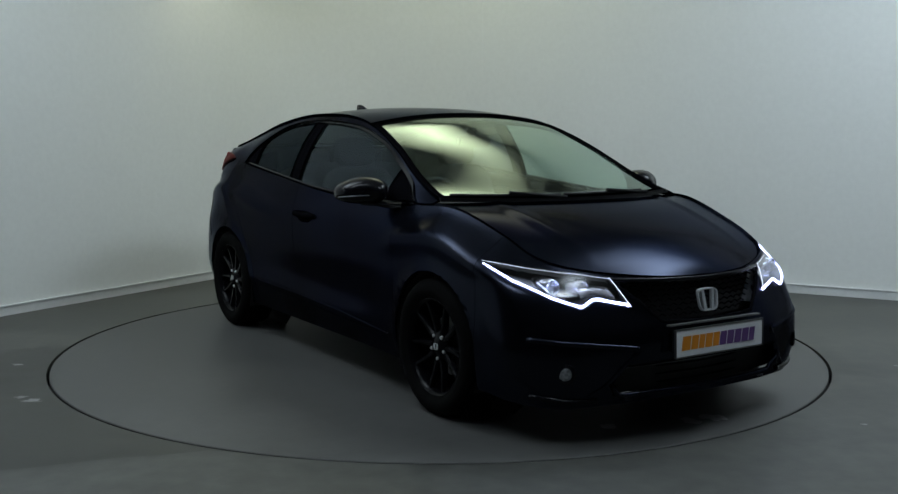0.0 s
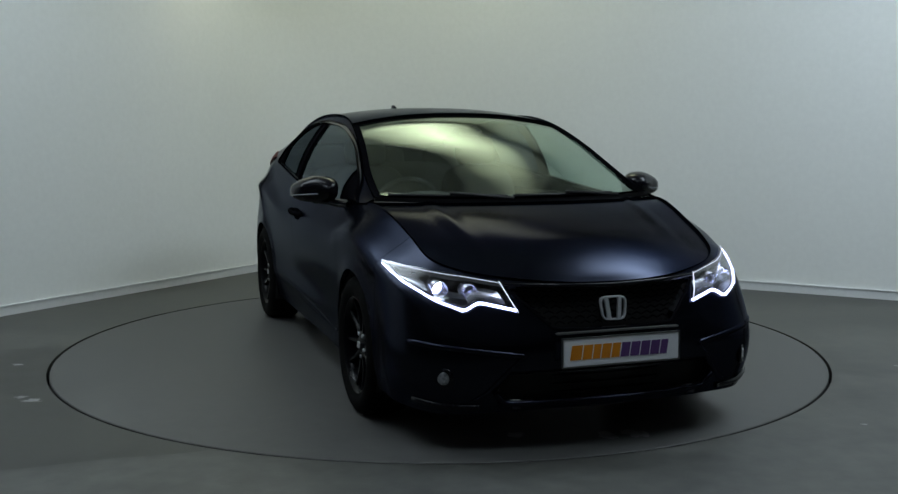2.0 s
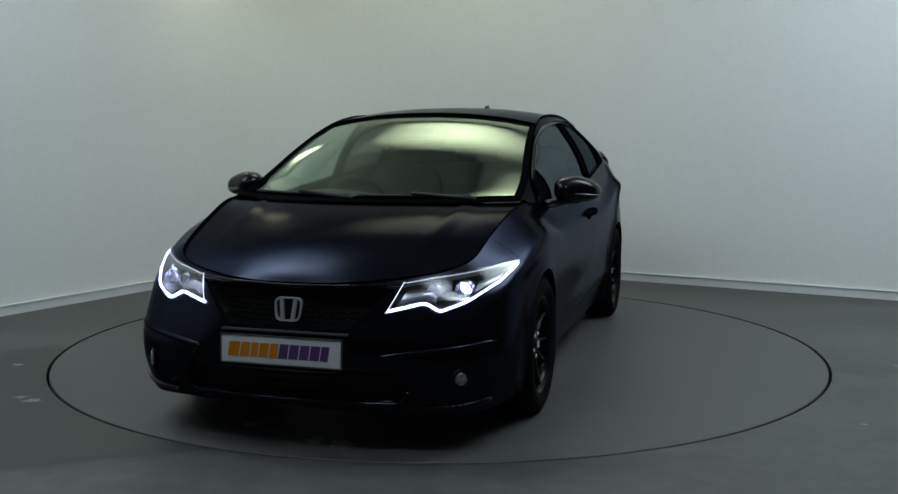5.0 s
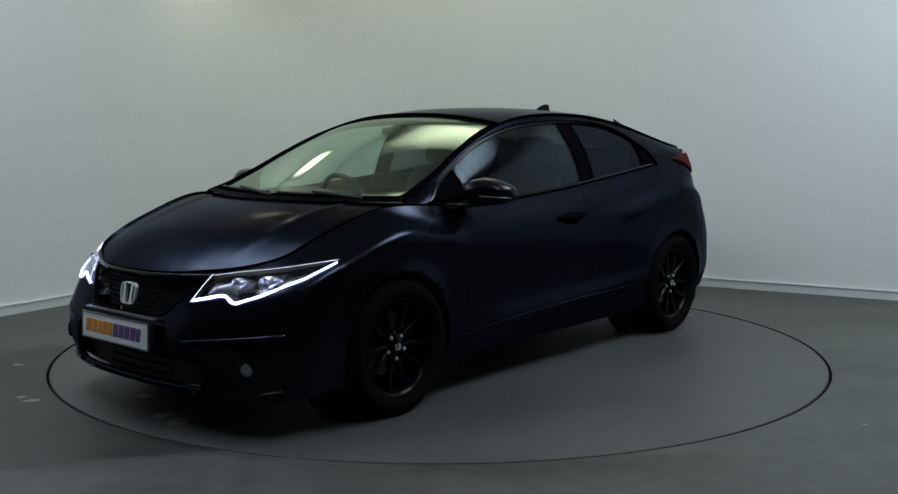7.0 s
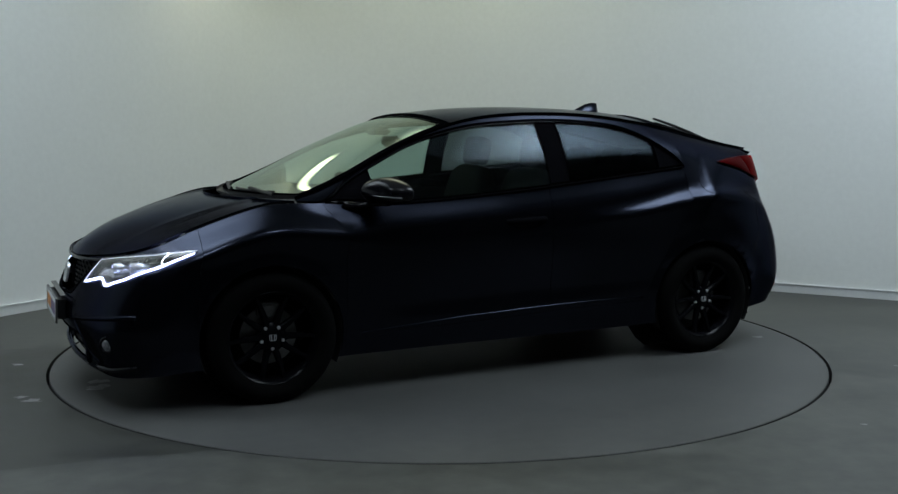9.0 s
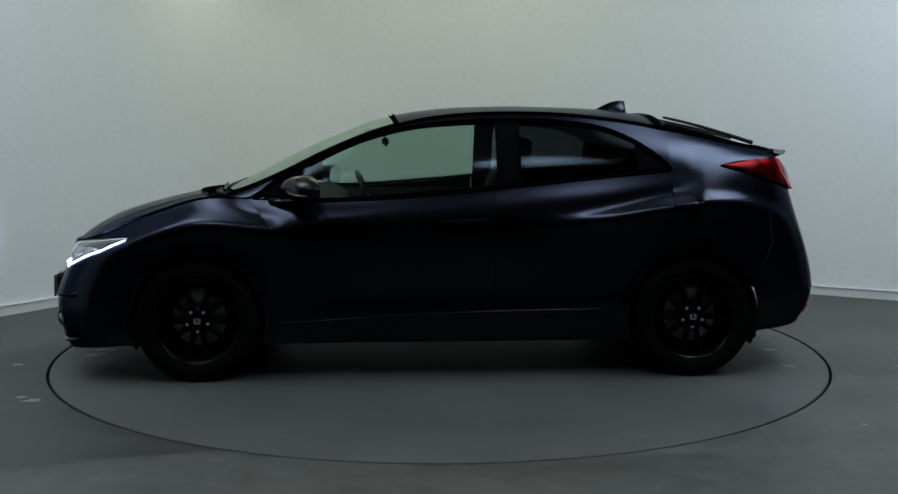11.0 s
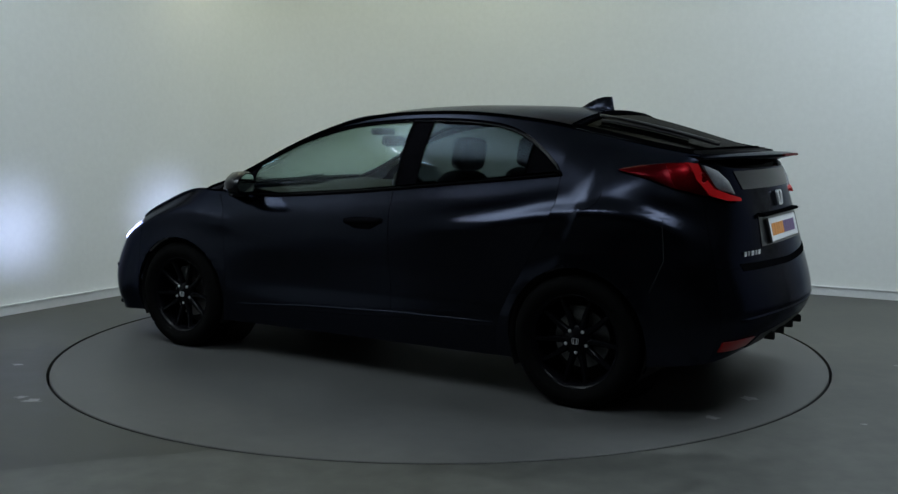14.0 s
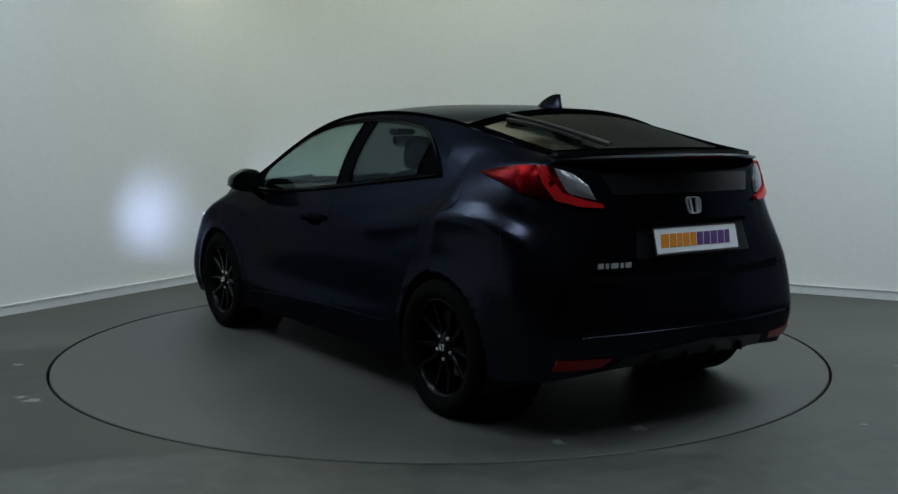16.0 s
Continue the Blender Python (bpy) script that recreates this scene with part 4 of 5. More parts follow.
    loop = [(2.2, -.505, .262), (2.2, -.47, .338), (2.2, -.25, .345), (2.2, 0, .345), (2.2, .25, .345), (2.2, .47, .338), (2.2, .505, .262)]
    part("intake_rim", on_skin_tube(solid, loop, back, 0.008, "intake_rim", M_GRILLE, 44, -.004), intake)
    loop = [(2.2, -.505, .262), (2.2, -.46, .205), (2.2, 0, .196), (2.2, .46, .205), (2.2, .505, .262)]
    part("front_lip", on_skin_tube(solid, loop, back, 0.013, "front_lip", M_PAINT, 44), car, "satin front lip")
    for s in (1, -1):
        # fog lamp in its dark corner insert
        up = [(2.2, s * .53, .375), (2.2, s * .66, .395), (2.2, s * .79, .405)]
        lo = [(2.2, s * .60, .225), (2.2, s * .70, .225), (2.2, s * .78, .25)]
        insert = part("fog_lamp_insert", ruled(solid, up, lo, back, 16, 8, -0.002, 0.004, "fog_lamp_insert", M_PLASTIC), car, "black plastic fog lamp insert")
        c = projected(solid, [(2.2, s * .700, .316)], (-1, 0, 0), -0.006)[0]
        vs, fs = lathe([(.044, .002), (.040, .008), (.031, .009), (.028, .003)], 28, "x")
        rot = Matrix.Rotation(radians(44 * s), 3, "Z")
        part("fog_bezel", mesh_of("fog_bezel", [rot @ Vector(v) + c for v in vs], fs, M_GLOSS), insert)
        vs, fs = lathe([(.028, .004), (.026, .008), (.018, .011), (0, .012)], 28, "x")
        part("fog_lamp", mesh_of("fog_lamp", [rot @ Vector(v) + c for v in vs], fs, M_FOG), insert, "round clear fog lamp")
        line = [(2.2, s * .40, .405), (2.2, s * .47, .415), (2.2, s * .62, .432), (2.2, s * .76, .448), (2.2, s * .81, .452)]
        part("bumper_fold", on_skin_tube(solid, line, back, 0.014, "bumper_fold", M_PAINT, 24, -.007), car, "fold over the fog lamp")
        line = [(2.2, s * .40, .405), (2.2, s * .47, .33), (2.2, s * .53, .255), (2.2, s * .60, .205)]
        part("bumper_fold", on_skin_tube(solid, line, back, 0.016, "bumper_fold", M_PAINT, 18, -.010), car, "fold beside the lower intake")
        # steel in place of body paint: the winglet's glint is in its colour
        bm = bmesh.new()
        box(bm, (-.022, -.055, -.005), (.022, .055, .005), pose(2.072, s * .37, .196, 0, 42, -10 * s), .004)
        part("winglet", bm_mesh("winglet", bm, M_STEEL), car, "winglet at the intake corner, its glint put into a steel colour")
        line = [(2.2, s * .55, .192), (2.2, s * .68, .195), (2.2, s * .79, .215)]
        part("corner_lip", on_skin_tube(solid, line, back, 0.013, "corner_lip", M_GLOSS, 14), car, "gloss black corner lip")


_solid = []


def tree_solid(tree):
    """The side skin with no openings."""
    if not _solid:
        vs = [tuple(p) for p in SIDE.reshape(-1, 3)] + [(p[0], -p[1], p[2]) for p in SIDE.reshape(-1, 3)]
        fs = [(i * NC + j, i * NC + j + 1, (i + 1) * NC + j + 1, (i + 1) * NC + j) for i in range(NR - 1) for j in range(NC - 1)]
        fs += [tuple(k + NR * NC for k in f) for f in fs]
        from mathutils.bvhtree import BVHTree
        _solid.append(BVHTree.FromPolygons(vs, fs))
    return _solid[0]


M_BARREL = material("barrel_metal", (0.72, 0.73, 0.77), 0.25, 0.85)
M_LED_DIM = glowing("led_edge", (0.78, 0.84, 1.0), 0.9)
M_FOG = material("fog_glass", (0.30, 0.31, 0.33), 0.22, 0.6, 0.5, noise_scale=90, noise_amount=0.85)


def build_rear(car, tree):
    solid = tree_solid(tree)
    ahead = (1, 0, 0)
    # spoiler wing across the rear window
    vs, fs = [], []
    n = 31
    sec = [(-1.80, 1.184, 0), (-1.92, 1.196, 0), (-2.02, 1.194, 0), (-2.055, 1.186, 0), (-2.05, 1.176, 0), (-1.98, 1.158, 0), (-1.90, 1.130, 0), (-1.82, 1.140, 0)]
    for k in range(n):
        y = -.64 + 1.28 * k / (n - 1)
        q = abs(y) / .64
        for x, z, _ in sec:
            sh = 0.235 * q ** 1.7
            vs.append((x + sh * (1 if x < -1.9 else .8), y, z - 0.012 * q ** 2))
    m = len(sec)
    for k in range(n - 1):
        for i in range(m):
            j = (i + 1) % m
            fs.append((k * m + i, k * m + j, (k + 1) * m + j, (k + 1) * m + i))
    fs += [tuple(range(m)), tuple((n - 1) * m + i for i in range(m))]
    me = mesh_of("spoiler", vs, fs, M_PAINT)
    me.set_sharp_from_angle(angle=radians(50))
    sp = part("spoiler", me, car, "satin black-blue wing spoiler across the rear window")
    bm = bmesh.new()
    box(bm, (-2.056, -.13, 1.176), (-2.04, .13, 1.188), None, .003)
    part("high_brake_lamp", bm_mesh("high_brake_lamp", bm, M_RED), sp, "dark red high brake lamp")
    # lower rear pane below the wing
    up = [(-2.2, -.47, 1.13), (-2.2, 0, 1.135), (-2.2, .47, 1.13)]
    lo = [(-2.2, -.42, 1.025), (-2.2, 0, 1.025), (-2.2, .42, 1.025)]
    part("lower_rear_window", ruled(solid, up, lo, ahead, 30, 6, 0.004, 0.003, "lower_rear_window", M_PANE), car, "dark glass pane below the spoiler")
    # unseen box, added to stop light leaking between deck and tailgate
    bm = bmesh.new()
    box(bm, (-1.84, -.52, 1.03), (-1.72, .52, 1.155), None, .01)
    part("spoiler_light_block", bm_mesh("spoiler_light_block", bm, M_DARK), car, "unseen black box that blocks light below the spoiler")
    for s in (1, -1):
        lamp = part("tail_lamp", None, car, "red tail lamp wrapping round the corner")
        way = Vector((0.55, -s * 0.83, 0)).normalized()

        def lay(points):
            return [Vector(p) for p in points]
        up = lay([(-1.49, s * .80, 1.114), (-1.59, s * .77, 1.134), (-1.68, s * .73, 1.143), (-1.75, s * .69, 1.146), (-1.80, s * .655, 1.142)])
        lo = lay([(-1.52, s * .80, 1.104), (-1.63, s * .79, 1.075), (-1.74, s * .77, 1.035), (-1.85, s * .72, 1.005), (-1.94, s * .64, .985)])
        part("lens", ruled(tree, up[2:], lo[2:], way, 16, 8, 0.012, 0.02, "lens", M_RED, 0.008), lamp, "glossy red lens")
        part("smoked_lens", ruled(tree, up[:3], lo[:3], way, 16, 8, 0.010, 0.02, "smoked_lens", M_SMOKED, 0.006), lamp, "dark smoked red front of the lens")
        up2 = lay([(-1.82, s * .64, 1.138), (-1.89, s * .59, 1.112), (-1.94, s * .545, 1.065)])
        lo2 = lay([(-1.93, s * .645, 1.035), (-1.96, s * .60, 1.02), (-1.99, s * .535, 1.005)])
        way2 = Vector((0.9, -s * 0.35, 0)).normalized()
        part("clear_lens", ruled(tree, up2, lo2, way2, 14, 7, 0.012, 0.02, "clear_lens", M_RIBBED, 0.010), lamp, "grey ribbed clear lens")
        up3 = lay([(-1.80, s * .665, 1.143), (-1.86, s * .672, 1.09), (-1.92, s * .655, 1.03), (-1.98, s * .58, 1.002), (-2.0, s * .51, .985)])
        lo3 = lay([(-1.77, s * .685, 1.143), (-1.83, s * .70, 1.07), (-1.90, s * .68, 1.0), (-1.97, s * .60, .975), (-2.0, s * .51, .970)])
        part("light_guide", ruled(tree, up3, lo3, way2, 26, 4, 0.021, 0.02, "light_guide", M_REFLECTOR), lamp, "bright red light guide")
        up = [(-2.2, s * .50, .362), (-2.2, s * .62, .366), (-2.2, s * .74, .366)]
        lo = [(-2.2, s * .53, .322), (-2.2, s * .63, .318), (-2.2, s * .74, .320)]
        part("rear_reflector", ruled(solid, up, lo, ahead, 14, 4, 0.006, 0.008, "rear_reflector", M_REFLECTOR), car, "red rear reflector")
    # plate recess, plate, emblem, badge bars
    up = [(-2.3, -.33, .905), (-2.3, 0, .905), (-2.3, .33, .905)]
    lo = [(-2.3, -.36, .76), (-2.3, 0, .76), (-2.3, .36, .76)]
    part("plate_recess", ruled(solid, up, lo, ahead, 24, 6, 0.003, 0.003, "plate_recess", M_PANE), car, "black plate recess")
    bm = bmesh.new()
    box(bm, (-2.022, -.33, .895), (-1.98, .33, .912), None, .004)
    part("tailgate_handle", bm_mesh("tailgate_handle", bm, M_GRILLE), car, "gloss black tailgate grip")
    number_plate(car, "rear_plate", pose(-2.030, 0, .828, 0, 14, 0) @ pose(0, 0, 0, 0, 0, 180), "white plate with orange and purple print")
    vs, fs = badge_shape(0.088, 0.075)
    part("rear_emblem", mesh_of("rear_emblem", [(-1.999 - x * 1.5 + z * .2, y, z + .972) for x, y, z in vs], fs, M_CHROME, False), car, "chrome emblem in a rounded frame")
    bm = bmesh.new()
    y = .553
    for w in (.032, .018, .040, .018, .032):
        c = projected(solid, [(-2.3, y - w / 2, .738)], ahead, 0.003)[0]
        box(bm, (c.x - .003, y - w, .728), (c.x + .002, y, .750), None, .001)
        y -= w + .006
    part("model_badge", bm_mesh("model_badge", bm, M_CHROME), car, "chrome bars of the model badge")
    up = [(-2.3, -.60, .70), (-2.3, 0, .685), (-2.3, .60, .70)]
    lo = [(-2.3, -.58, .665), (-2.3, 0, .655), (-2.3, .58, .665)]
    part("bumper_step", ruled(solid, up, lo, ahead, 28, 4, 0.002, 0.004, "bumper_step", M_GRILLE), car, "dark step on top of the rear bumper")
    up = [(-2.3, -.44, .36), (-2.3, 0, .40), (-2.3, .44, .36)]
    lo = [(-2.3, -.48, .298), (-2.3, 0, .318), (-2.3, .48, .298)]
    diff = part("diffuser_panel", ruled(solid, up, lo, ahead, 24, 5, 0.003, 0.006, "diffuser_panel", M_PLASTIC), car, "black plastic rear diffuser")
    for y in (-.27, -.09, .09, .27):
        bm = bmesh.new()
        box(bm, (-2.072, y - .006, .306), (-2.02, y + .006, .345), None, .004)
        part("diffuser_fin", bm_mesh("diffuser_fin", bm, M_PLASTIC), diff)
    part("bumper_fold", on_skin_tube(solid, [(-2.3, -.66, .45), (-2.3, -.3, .455), (-2.3, .3, .455), (-2.3, .66, .45)], ahead, 0.012, "bumper_fold", M_PAINT, 30, -.007), car, "fold across the rear bumper")
    # fin aerial
    vs, fs = [], []
    secs = [(-.925, 0.0, 0.012), (-.97, .030, .013), (-1.02, .058, .011), (-1.06, .072, .008), (-1.105, .078, .005), (-1.118, .01, .010)]
    for x, h, w in secs:
        b = float(centre_z(x)[0]) - 0.004
        vs += [(x, -w - .006, b), (x, -w * .4, b + h), (x, w * .4, b + h), (x, w + .006, b)]
    for i in range(len(secs) - 1):
        for k in range(3):
            fs.append((i * 4 + k, i * 4 + k + 1, i * 4 + k + 5, i * 4 + k + 4))
    fs.append((20, 21, 22, 23))
    part("fin_aerial", mesh_of("fin_aerial", vs, fs, M_PAINT), car, "satin black shark-fin aerial")
    # rear wiper, parked along the glass
    def on_glass(x, y, off):
        ry = rail(x)[0]
        q = 1 - abs(y) / ry
        p = top_point(x, bow_at(x)[0], q)
        return (p[0], y, p[2] + off)
    w = part("rear_wiper", mesh_of("rear_wiper", *tube([on_glass(-1.72 + .102 * k, .30 + .028 * k, .022 + .002 * k) for k in range(6)], [.012, .011, .010, .009, .008, .007], 8), M_PLASTIC), car, "black rear wiper")
    part("wiper_blade", mesh_of("wiper_blade", *tube([on_glass(-1.60 + .095 * k, .335 + .026 * k, .010) for k in range(5)], .008, 6), M_PLASTIC), w)


def build_sides(car, tree):
    solid = tree_solid(tree)
    for s in (1, -1):
        # mirrors
        mir = part("door_mirror", None, car, "gloss black door mirror")
        secs = [(.825, .014, .04), (.815, .042, .072), (.785, .060, .100), (.735, .068, .114), (.695, .067, .113), (.682, .060, .107)]
        vs, fs = [], []
        n = 24
        for x, hz, hy in secs:
            for k in range(n):
                a = 2 * math.pi * k / n
                c, sn = math.cos(a), math.sin(a)
                u = math.copysign(abs(c) ** .7, c)
                v = math.copysign(abs(sn) ** .7, sn)
                droop = -.012 * max(u, 0)
                vs.append((x - .035 * u, s * (.935 + hy * u), 1.004 + (hz * (1.0 - .30 * max(u, 0))) * v + droop))
        for i in range(len(secs) - 1):
            for k in range(n):
                j = (k + 1) % n
                fs.append((i * n + k, i * n + j, (i + 1) * n + j, (i + 1) * n + k))
        fs.append(tuple(range(n)))
        bm = bmesh.new()
        bv = [bm.verts.new(v) for v in vs]
        for f in fs:
            bm.faces.new([bv[i] for i in f])
        part("housing", bm_mesh("housing", bm, M_GLOSS, True), mir, "gloss black mirror cap")
        o = (len(secs) - 1) * n
        bm = bmesh.new()
        bm.faces.new([bm.verts.new((v[0] - .001, s * .935 + (v[1] - s * .935) * .93, 1.004 + (v[2] - 1.004) * .92)) for v in vs[o:o + n]])
        part("mirror_glass", bm_mesh("mirror_glass", bm, M_MIRROR), mir, "mirror glass")
        v, f = tube([(.826, s * .875, .986), (.822, s * .93, .985), (.800, s * .985, .982), (.760, s * 1.03, .978), (.715, s * 1.052, .974)], .003, 6)
        part("indicator_strip", mesh_of("indicator_strip", v, f, M_CLEAR), mir, "pale indicator strip")
        v, f = tube([(.90, s * .785, .935), (.84, s * .83, .932), (.78, s * .875, .942), (.735, s * .93, .950)], [.050, .036, .032, .045], 12, .45)
        part("arm", mesh_of("arm", v, f, M_GLOSS), mir, "gloss black mirror arm")
        # door handle with its dish; the rear handle hides in the pillar
        way = (0, -s, 0)
        up = [(.045, s * 1, .835), (-.04, s * 1, .848), (-.14, s * 1, .848), (-.19, s * 1, .835)]
        lo = [(.045, s * 1, .815), (-.03, s * 1, .785), (-.13, s * 1, .785), (-.19, s * 1, .815)]
        h = part("door_handle", ruled(solid, up, lo, way, 16, 6, 0.0015, 0.002, "door_handle", M_GRILLE), car, "black door handle in its dish")
        pts = [(.035, .872, .822), (.01, .898, .824), (-.075, .908, .828), (-.165, .900, .832), (-.20, .872, .833)]
        v, f = tube([(a, s * b, c) for a, b, c in resample(pts, 14)], [.011] + [.015] * 12 + [.011], 8, 1.1)
        part("grip", mesh_of("grip", v, f, M_GRILLE), h, "gloss black grip")
        # sill rib, rubbing line, fuel flap, belt moulding
        line = [(.86, s * 1, .30), (.3, s * 1, .335), (-.24, s * 1, .355), (-.86, s * 1, .362)]
        part("sill_rib", on_skin_tube(solid, line, way, 0.009, "sill_rib", M_PAINT, 30, -.0065), car)
        if s > 0:
            up = [(-1.34 - .068 * math.cos(a), 1, 1.006 + .068 * math.sin(a)) for a in np.linspace(0, math.pi, 14)]
            lo = [(-1.34 - .068 * math.cos(a), 1, 1.006 - .068 * math.sin(a)) for a in np.linspace(0, math.pi, 14)]
            part("fuel_flap", ruled(solid, up, lo, (0, -1, 0), 18, 8, 0.002, 0.003, "fuel_flap", M_PAINT), car, "round fuel flap")
        pts = []
        for x in np.linspace(.95, -1.17, 40):
            by, bz = belt(x)
            pts.append((x, s * (by + .004), bz + .004))
        v, f = tube(pts, .006, 6)
        part("belt_moulding", mesh_of("belt_moulding", v, f, M_GRILLE), car, "gloss black waist moulding")
        # shut line of the fuel-side wing and bumper
        v, f = tube([(p.x, p.y, p.z) for p in projected(solid, resample([(-1.70, s, .90), (-1.72, s, .72), (-1.665, s, .58)], 12), way, .0002)], .0022, 5)
        part("bumper_joint", mesh_of("bumper_joint", v, f, M_DARK), car)
    # windscreen wipers
    for y0, y1, xo in ((-.10, -.66, .0), (.50, -.06, .0)):
        pts = []
        for k in range(9):
            y = y0 + (y1 - y0) * k / 8
            ay = abs(y)
            xe = 1.105
            ry = rail(xe)[0]
            p = top_point(xe - .01, bow_at(xe)[0], 1 - min(ay / ry, .98))
            pts.append((p[0] + .01 - .02 * k / 8, y, p[2] + .012))
        w = part("windscreen_wiper", mesh_of("windscreen_wiper", *tube(pts, .008, 6), M_PLASTIC), car, "black windscreen wiper")
        part("wiper_arm", mesh_of("wiper_arm", *tube([(pts[0][0] + .015, y0 + .03, pts[0][2] - .012), (pts[4][0] + .005, (y0 + y1) / 2, pts[4][2] + .014)], .009, 6), M_PLASTIC), w)


M_MIRROR = material("mirror", (0.85, 0.87, 0.86), 0.02, 1.0)


def padded(name, c, h, m):
    """A cushion: a box rounded all over."""
    bm = bmesh.new()
    bmesh.ops.create_uvsphere(bm, u_segments=24, v_segments=14, radius=1)
    for v in bm.verts:
        v.co = Vector([c[k] + h[k] * math.copysign(abs(v.co[k]) ** 0.5, v.co[k]) for k in range(3)])
    if m is not None:
        bmesh.ops.transform(bm, matrix=m, verts=bm.verts[:])
    return bm_mesh(name, bm, M_CABIN, True)


def build_cabin(car):
    def seat(x, y, w, head=True):
        st = part("seat", None, car, "dark cloth seat with headrest")
        part("cushion", padded("cushion", (x, y, .43), (.27, w / 2, .10), None), st)
        part("backrest", padded("backrest", (0, 0, .30), (.075, w / 2, .33), pose(x - .24, y, .47, 0, -14, 0)), st)
        for yy in ((y,) if w < .8 else (y - w / 3, y, y + w / 3)):
            part("headrest", padded("headrest", (0, 0, .075), (.05, .13, .09), pose(x - .40, yy, 1.10 if head else 1.03, 0, -10, 0)), st)
            for dy in (-.05, .05):
                v, f = tube([(x - .385, yy + dy, 1.02), (x - .40, yy + dy, 1.12)], .007, 6)
                part("headrest_post", mesh_of("headrest_post", v, f, M_STEEL), st)
        return st
    seat(-.02, .37, .50)
    seat(-.02, -.37, .50)
    seat(-.85, 0, 1.24, False)
    # dashboard
    sec = [(1.22, .90), (1.06, .945), (.82, .965), (.66, .945), (.58, .90), (.57, .80), (.62, .62), (.8, .5), (1.22, .5)]
    vs, fs = [], []
    ys = np.linspace(-.70, .70, 15)
    for y in ys:
        hump = .028 * math.exp(-((y + .37) / .16) ** 2)
        vs += [(x, y, z + (hump if z > .93 else 0)) for x, z in sec]
    m = len(sec)
    for k in range(len(ys) - 1):
        for i in range(m):
            j = (i + 1) % m
            fs.append((k * m + i, k * m + j, (k + 1) * m + j, (k + 1) * m + i))
    part("dashboard", mesh_of("dashboard", vs, fs, M_CABIN), car, "dark moulded dashboard")
    # steering wheel on the car's right
    vs, fs = [], []
    n, k2 = 32, 8
    for i in range(n):
        a = 2 * math.pi * i / n
        for k in range(k2):
            b = 2 * math.pi * k / k2
            r = .185 + .015 * math.cos(b)
            vs.append((.015 * math.sin(b), r * math.cos(a), r * math.sin(a)))
    for i in range(n):
        for k in range(k2):
            i2, kk = (i + 1) % n, (k + 1) % k2
            fs.append((i * k2 + k, i * k2 + kk, i2 * k2 + kk, i2 * k2 + k))
    mt = pose(.44, -.37, .87, 0, 24, 0)
    sw = part("steering_wheel", mesh_of("steering_wheel", [mt @ Vector(v) for v in vs], fs, M_GLOSS), car, "black steering wheel on the car's right side")
    bm = bmesh.new()
    box(bm, (.0, -.07, -.06), (.05, .07, .06), mt, .02)
    box(bm, (.0, -.18, -.018), (.02, .18, .018), mt, .006)
    box(bm, (.0, -.018, -.18), (.02, .018, 0), mt, .006)
    part("wheel_hub", bm_mesh("wheel_hub", bm, M_CABIN), sw)
    # inner mirror and sensor box
    bm = bmesh.new()
    box(bm, (-.02, -.115, -.03), (.02, .115, .035), pose(.33, 0, 1.235, 0, 10, 0), .015)
    im = part("inner_mirror", bm_mesh("inner_mirror", bm, M_PLASTIC), car, "black inner mirror")
    bm = bmesh.new()
    box(bm, (.36, -.075, 1.275), (.46, .075, 1.315), None, .012)
    part("sensor_box", bm_mesh("sensor_box", bm, M_PLASTIC), car, "dark sensor box behind the windscreen")
    # headliner and inner floor
    g = [[top_point(x, 0, q) - np.array([0, 0, .03]) for q in np.linspace(.10, 1, 9)] for x in np.linspace(.19, -1.1, 20)]
    part("headliner", panel("headliner", quads_of(g), M_HEADLINER, both=True, gap=0, depth=.004), car, "grey headliner")
    bm = bmesh.new()
    box(bm, (-1.75, -.72, .315), (1.05, .72, .33))
    part("cabin_floor", bm_mesh("cabin_floor", bm, M_CABIN), car, "dark cabin floor")
    bm = bmesh.new()
    box(bm, (-1.9, -.55, .95), (-1.15, .55, .965), None, .004)
    part("parcel_shelf", bm_mesh("parcel_shelf", bm, M_CABIN), car, "dark parcel shelf")
    for s in (1, -1):
        bm = bmesh.new()
        box(bm, (-1.1, s * .76 - .02, .33), (.95, s * .76 + .02, .925), None, .012)
        part("door_lining", bm_mesh("door_lining", bm, M_CABIN), car, "dark door lining")


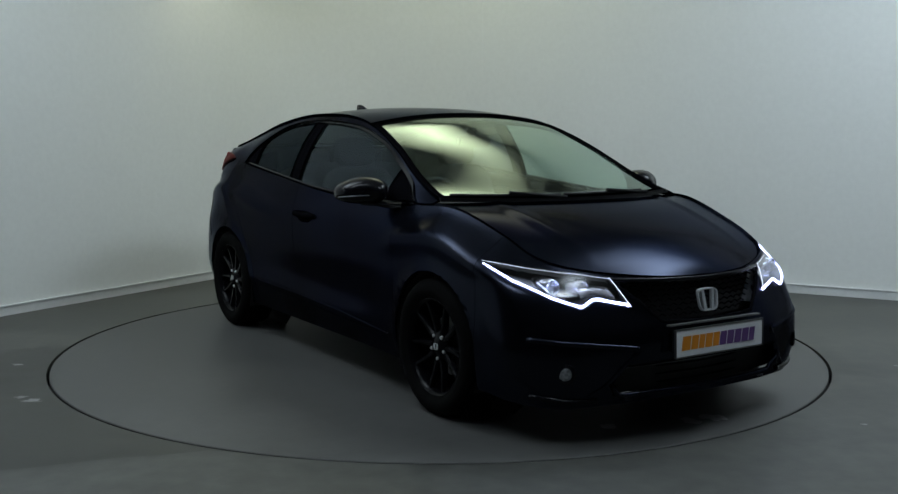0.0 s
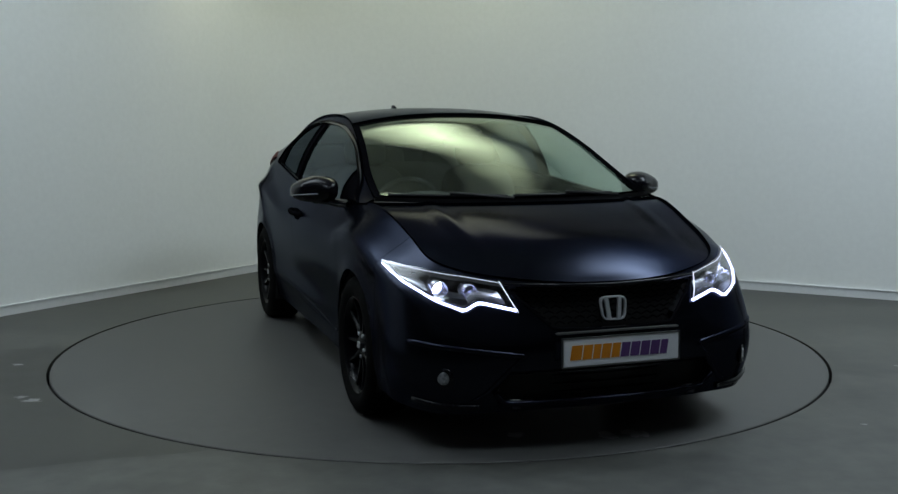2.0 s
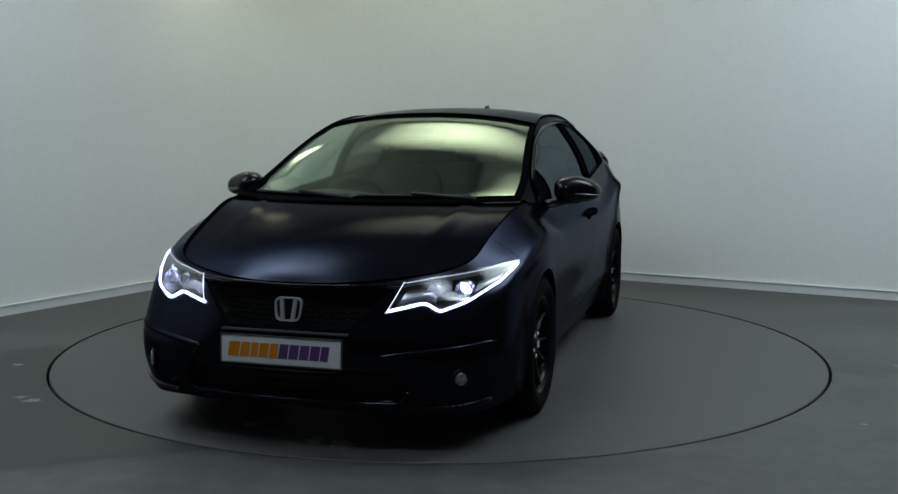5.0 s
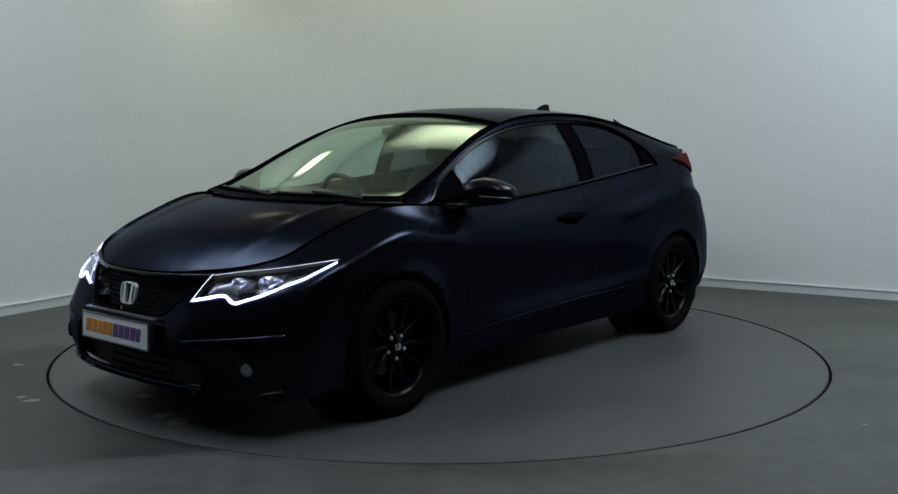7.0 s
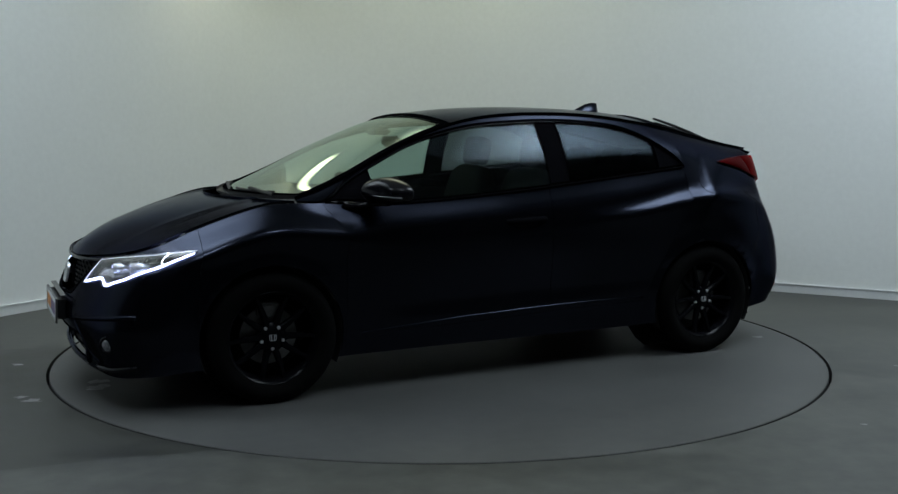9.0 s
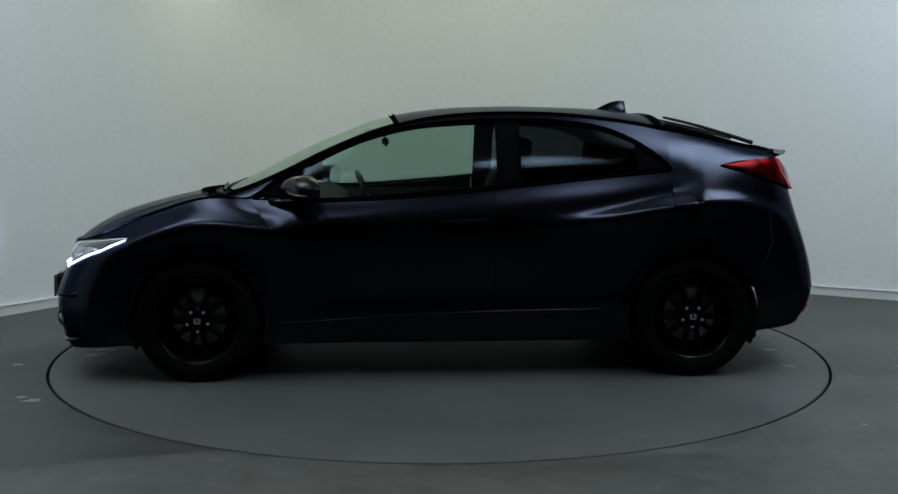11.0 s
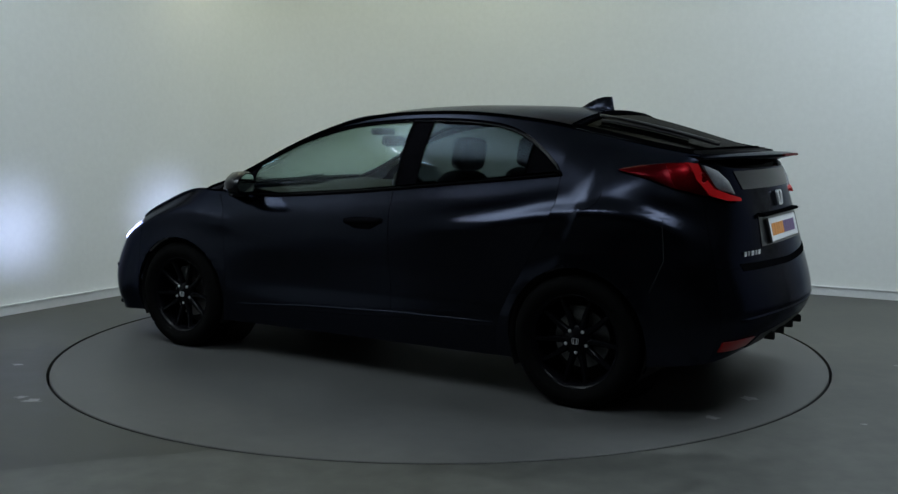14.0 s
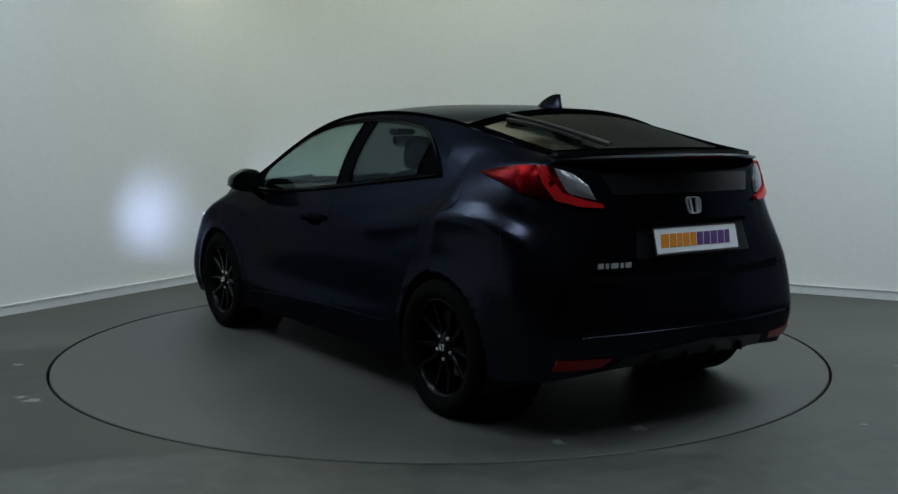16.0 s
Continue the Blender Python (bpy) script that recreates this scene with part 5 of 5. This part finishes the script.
def floor_scuffs():
    """Pale marks worn into the floor paint beside the table."""
    rnd = random.Random(9)
    floor = bpy.data.objects["floor"]
    # a darker olive-grey patch of floor beside the table
    ring = [(TABLE_R + .022, 181.5 + 64.5 * k / 24) for k in range(25)]
    edge = [(r * math.cos(radians(a)), r * math.sin(radians(a))) for r, a in ring]
    out = resample([(-.93, -2.07, 0), (-1.69, -2.30, 0), (-2.9, -2.75, 0), (-4.3, -1.9, 0), (-3.6, -.40, 0), (-2.62, -.17, 0), (-2.262, -.06, 0)], 40)
    edge += [(p.x + rnd.uniform(-.012, .012), p.y + rnd.uniform(-.012, .012)) for p in out[1:-1]]
    bm = bmesh.new()
    bm.faces.new([bm.verts.new((x, y, .0005)) for x, y in edge])
    bmesh.ops.triangulate(bm, faces=bm.faces[:])
    part("dark_patch", bm_mesh("dark_patch", bm, M_DARKFLOOR), floor, "darker olive-grey patch of floor")
    for x, y, s in ((-1.97, -1.30, .035), (-2.12, -1.42, .03), (-2.05, -1.24, .025), (1.88, -1.72, .012), (-2.35, -.55, .03), (2.55, -.6, .02)):
        bm = bmesh.new()
        ring = []
        for k in range(12):
            b = 2 * math.pi * k / 12
            q = s * (0.4 + 0.8 * rnd.random())
            ring.append(bm.verts.new((x + q * math.cos(b) * 1.6, y + q * math.sin(b), 0.0008)))
        bm.faces.new(ring)
        part("scuff", bm_mesh("scuff", bm, M_SCUFF), floor, "pale scuff worn into the paint")


def build_car():
    car = tagged(new("car"), "satin black-blue five-door hatchback with lit headlamps on a turntable", "car")
    tree = build_body(car)
    build_front(car, tree)
    build_rear(car, tree)
    build_sides(car, tree)
    build_cabin(car)
    for wx in (1.302, -1.302):
        for s in (1, -1):
            build_wheel(car, wx, s * .775, .3165, s)
    return car


build_room()
floor_scuffs()
turntable = build_turntable()
car = build_car()

# turn of the table, seconds and degrees
TURN = [(0.0, -57.9), (0.5, -58.75), (1.0, -61.25), (1.5, -65.35), (2.0, -71.15), (2.5, -77.0), (3.0, -83.15), (3.5, -89.1), (4.0, -95.2), (5.0, -107.15), (6.0, -119.05), (7.0, -130.95), (8.0, -142.75),
        (9.0, -154.4), (10.0, -165.9), (11.0, -177.3), (11.5, -183.1), (12.5, -194.85), (13.5, -206.6), (14.5, -218.4), (15.5, -230.05), (16.0, -235.95)]


def motions():
    walk(turntable, [(t, pose(0, 0, 0, 0, 0, a)) for t, a in TURN])
    walk(car, [(t, pose(0, 0, 0, 0, 0, a) @ pose(-0.001, 0.016, 0)) for t, a in TURN])


motions()
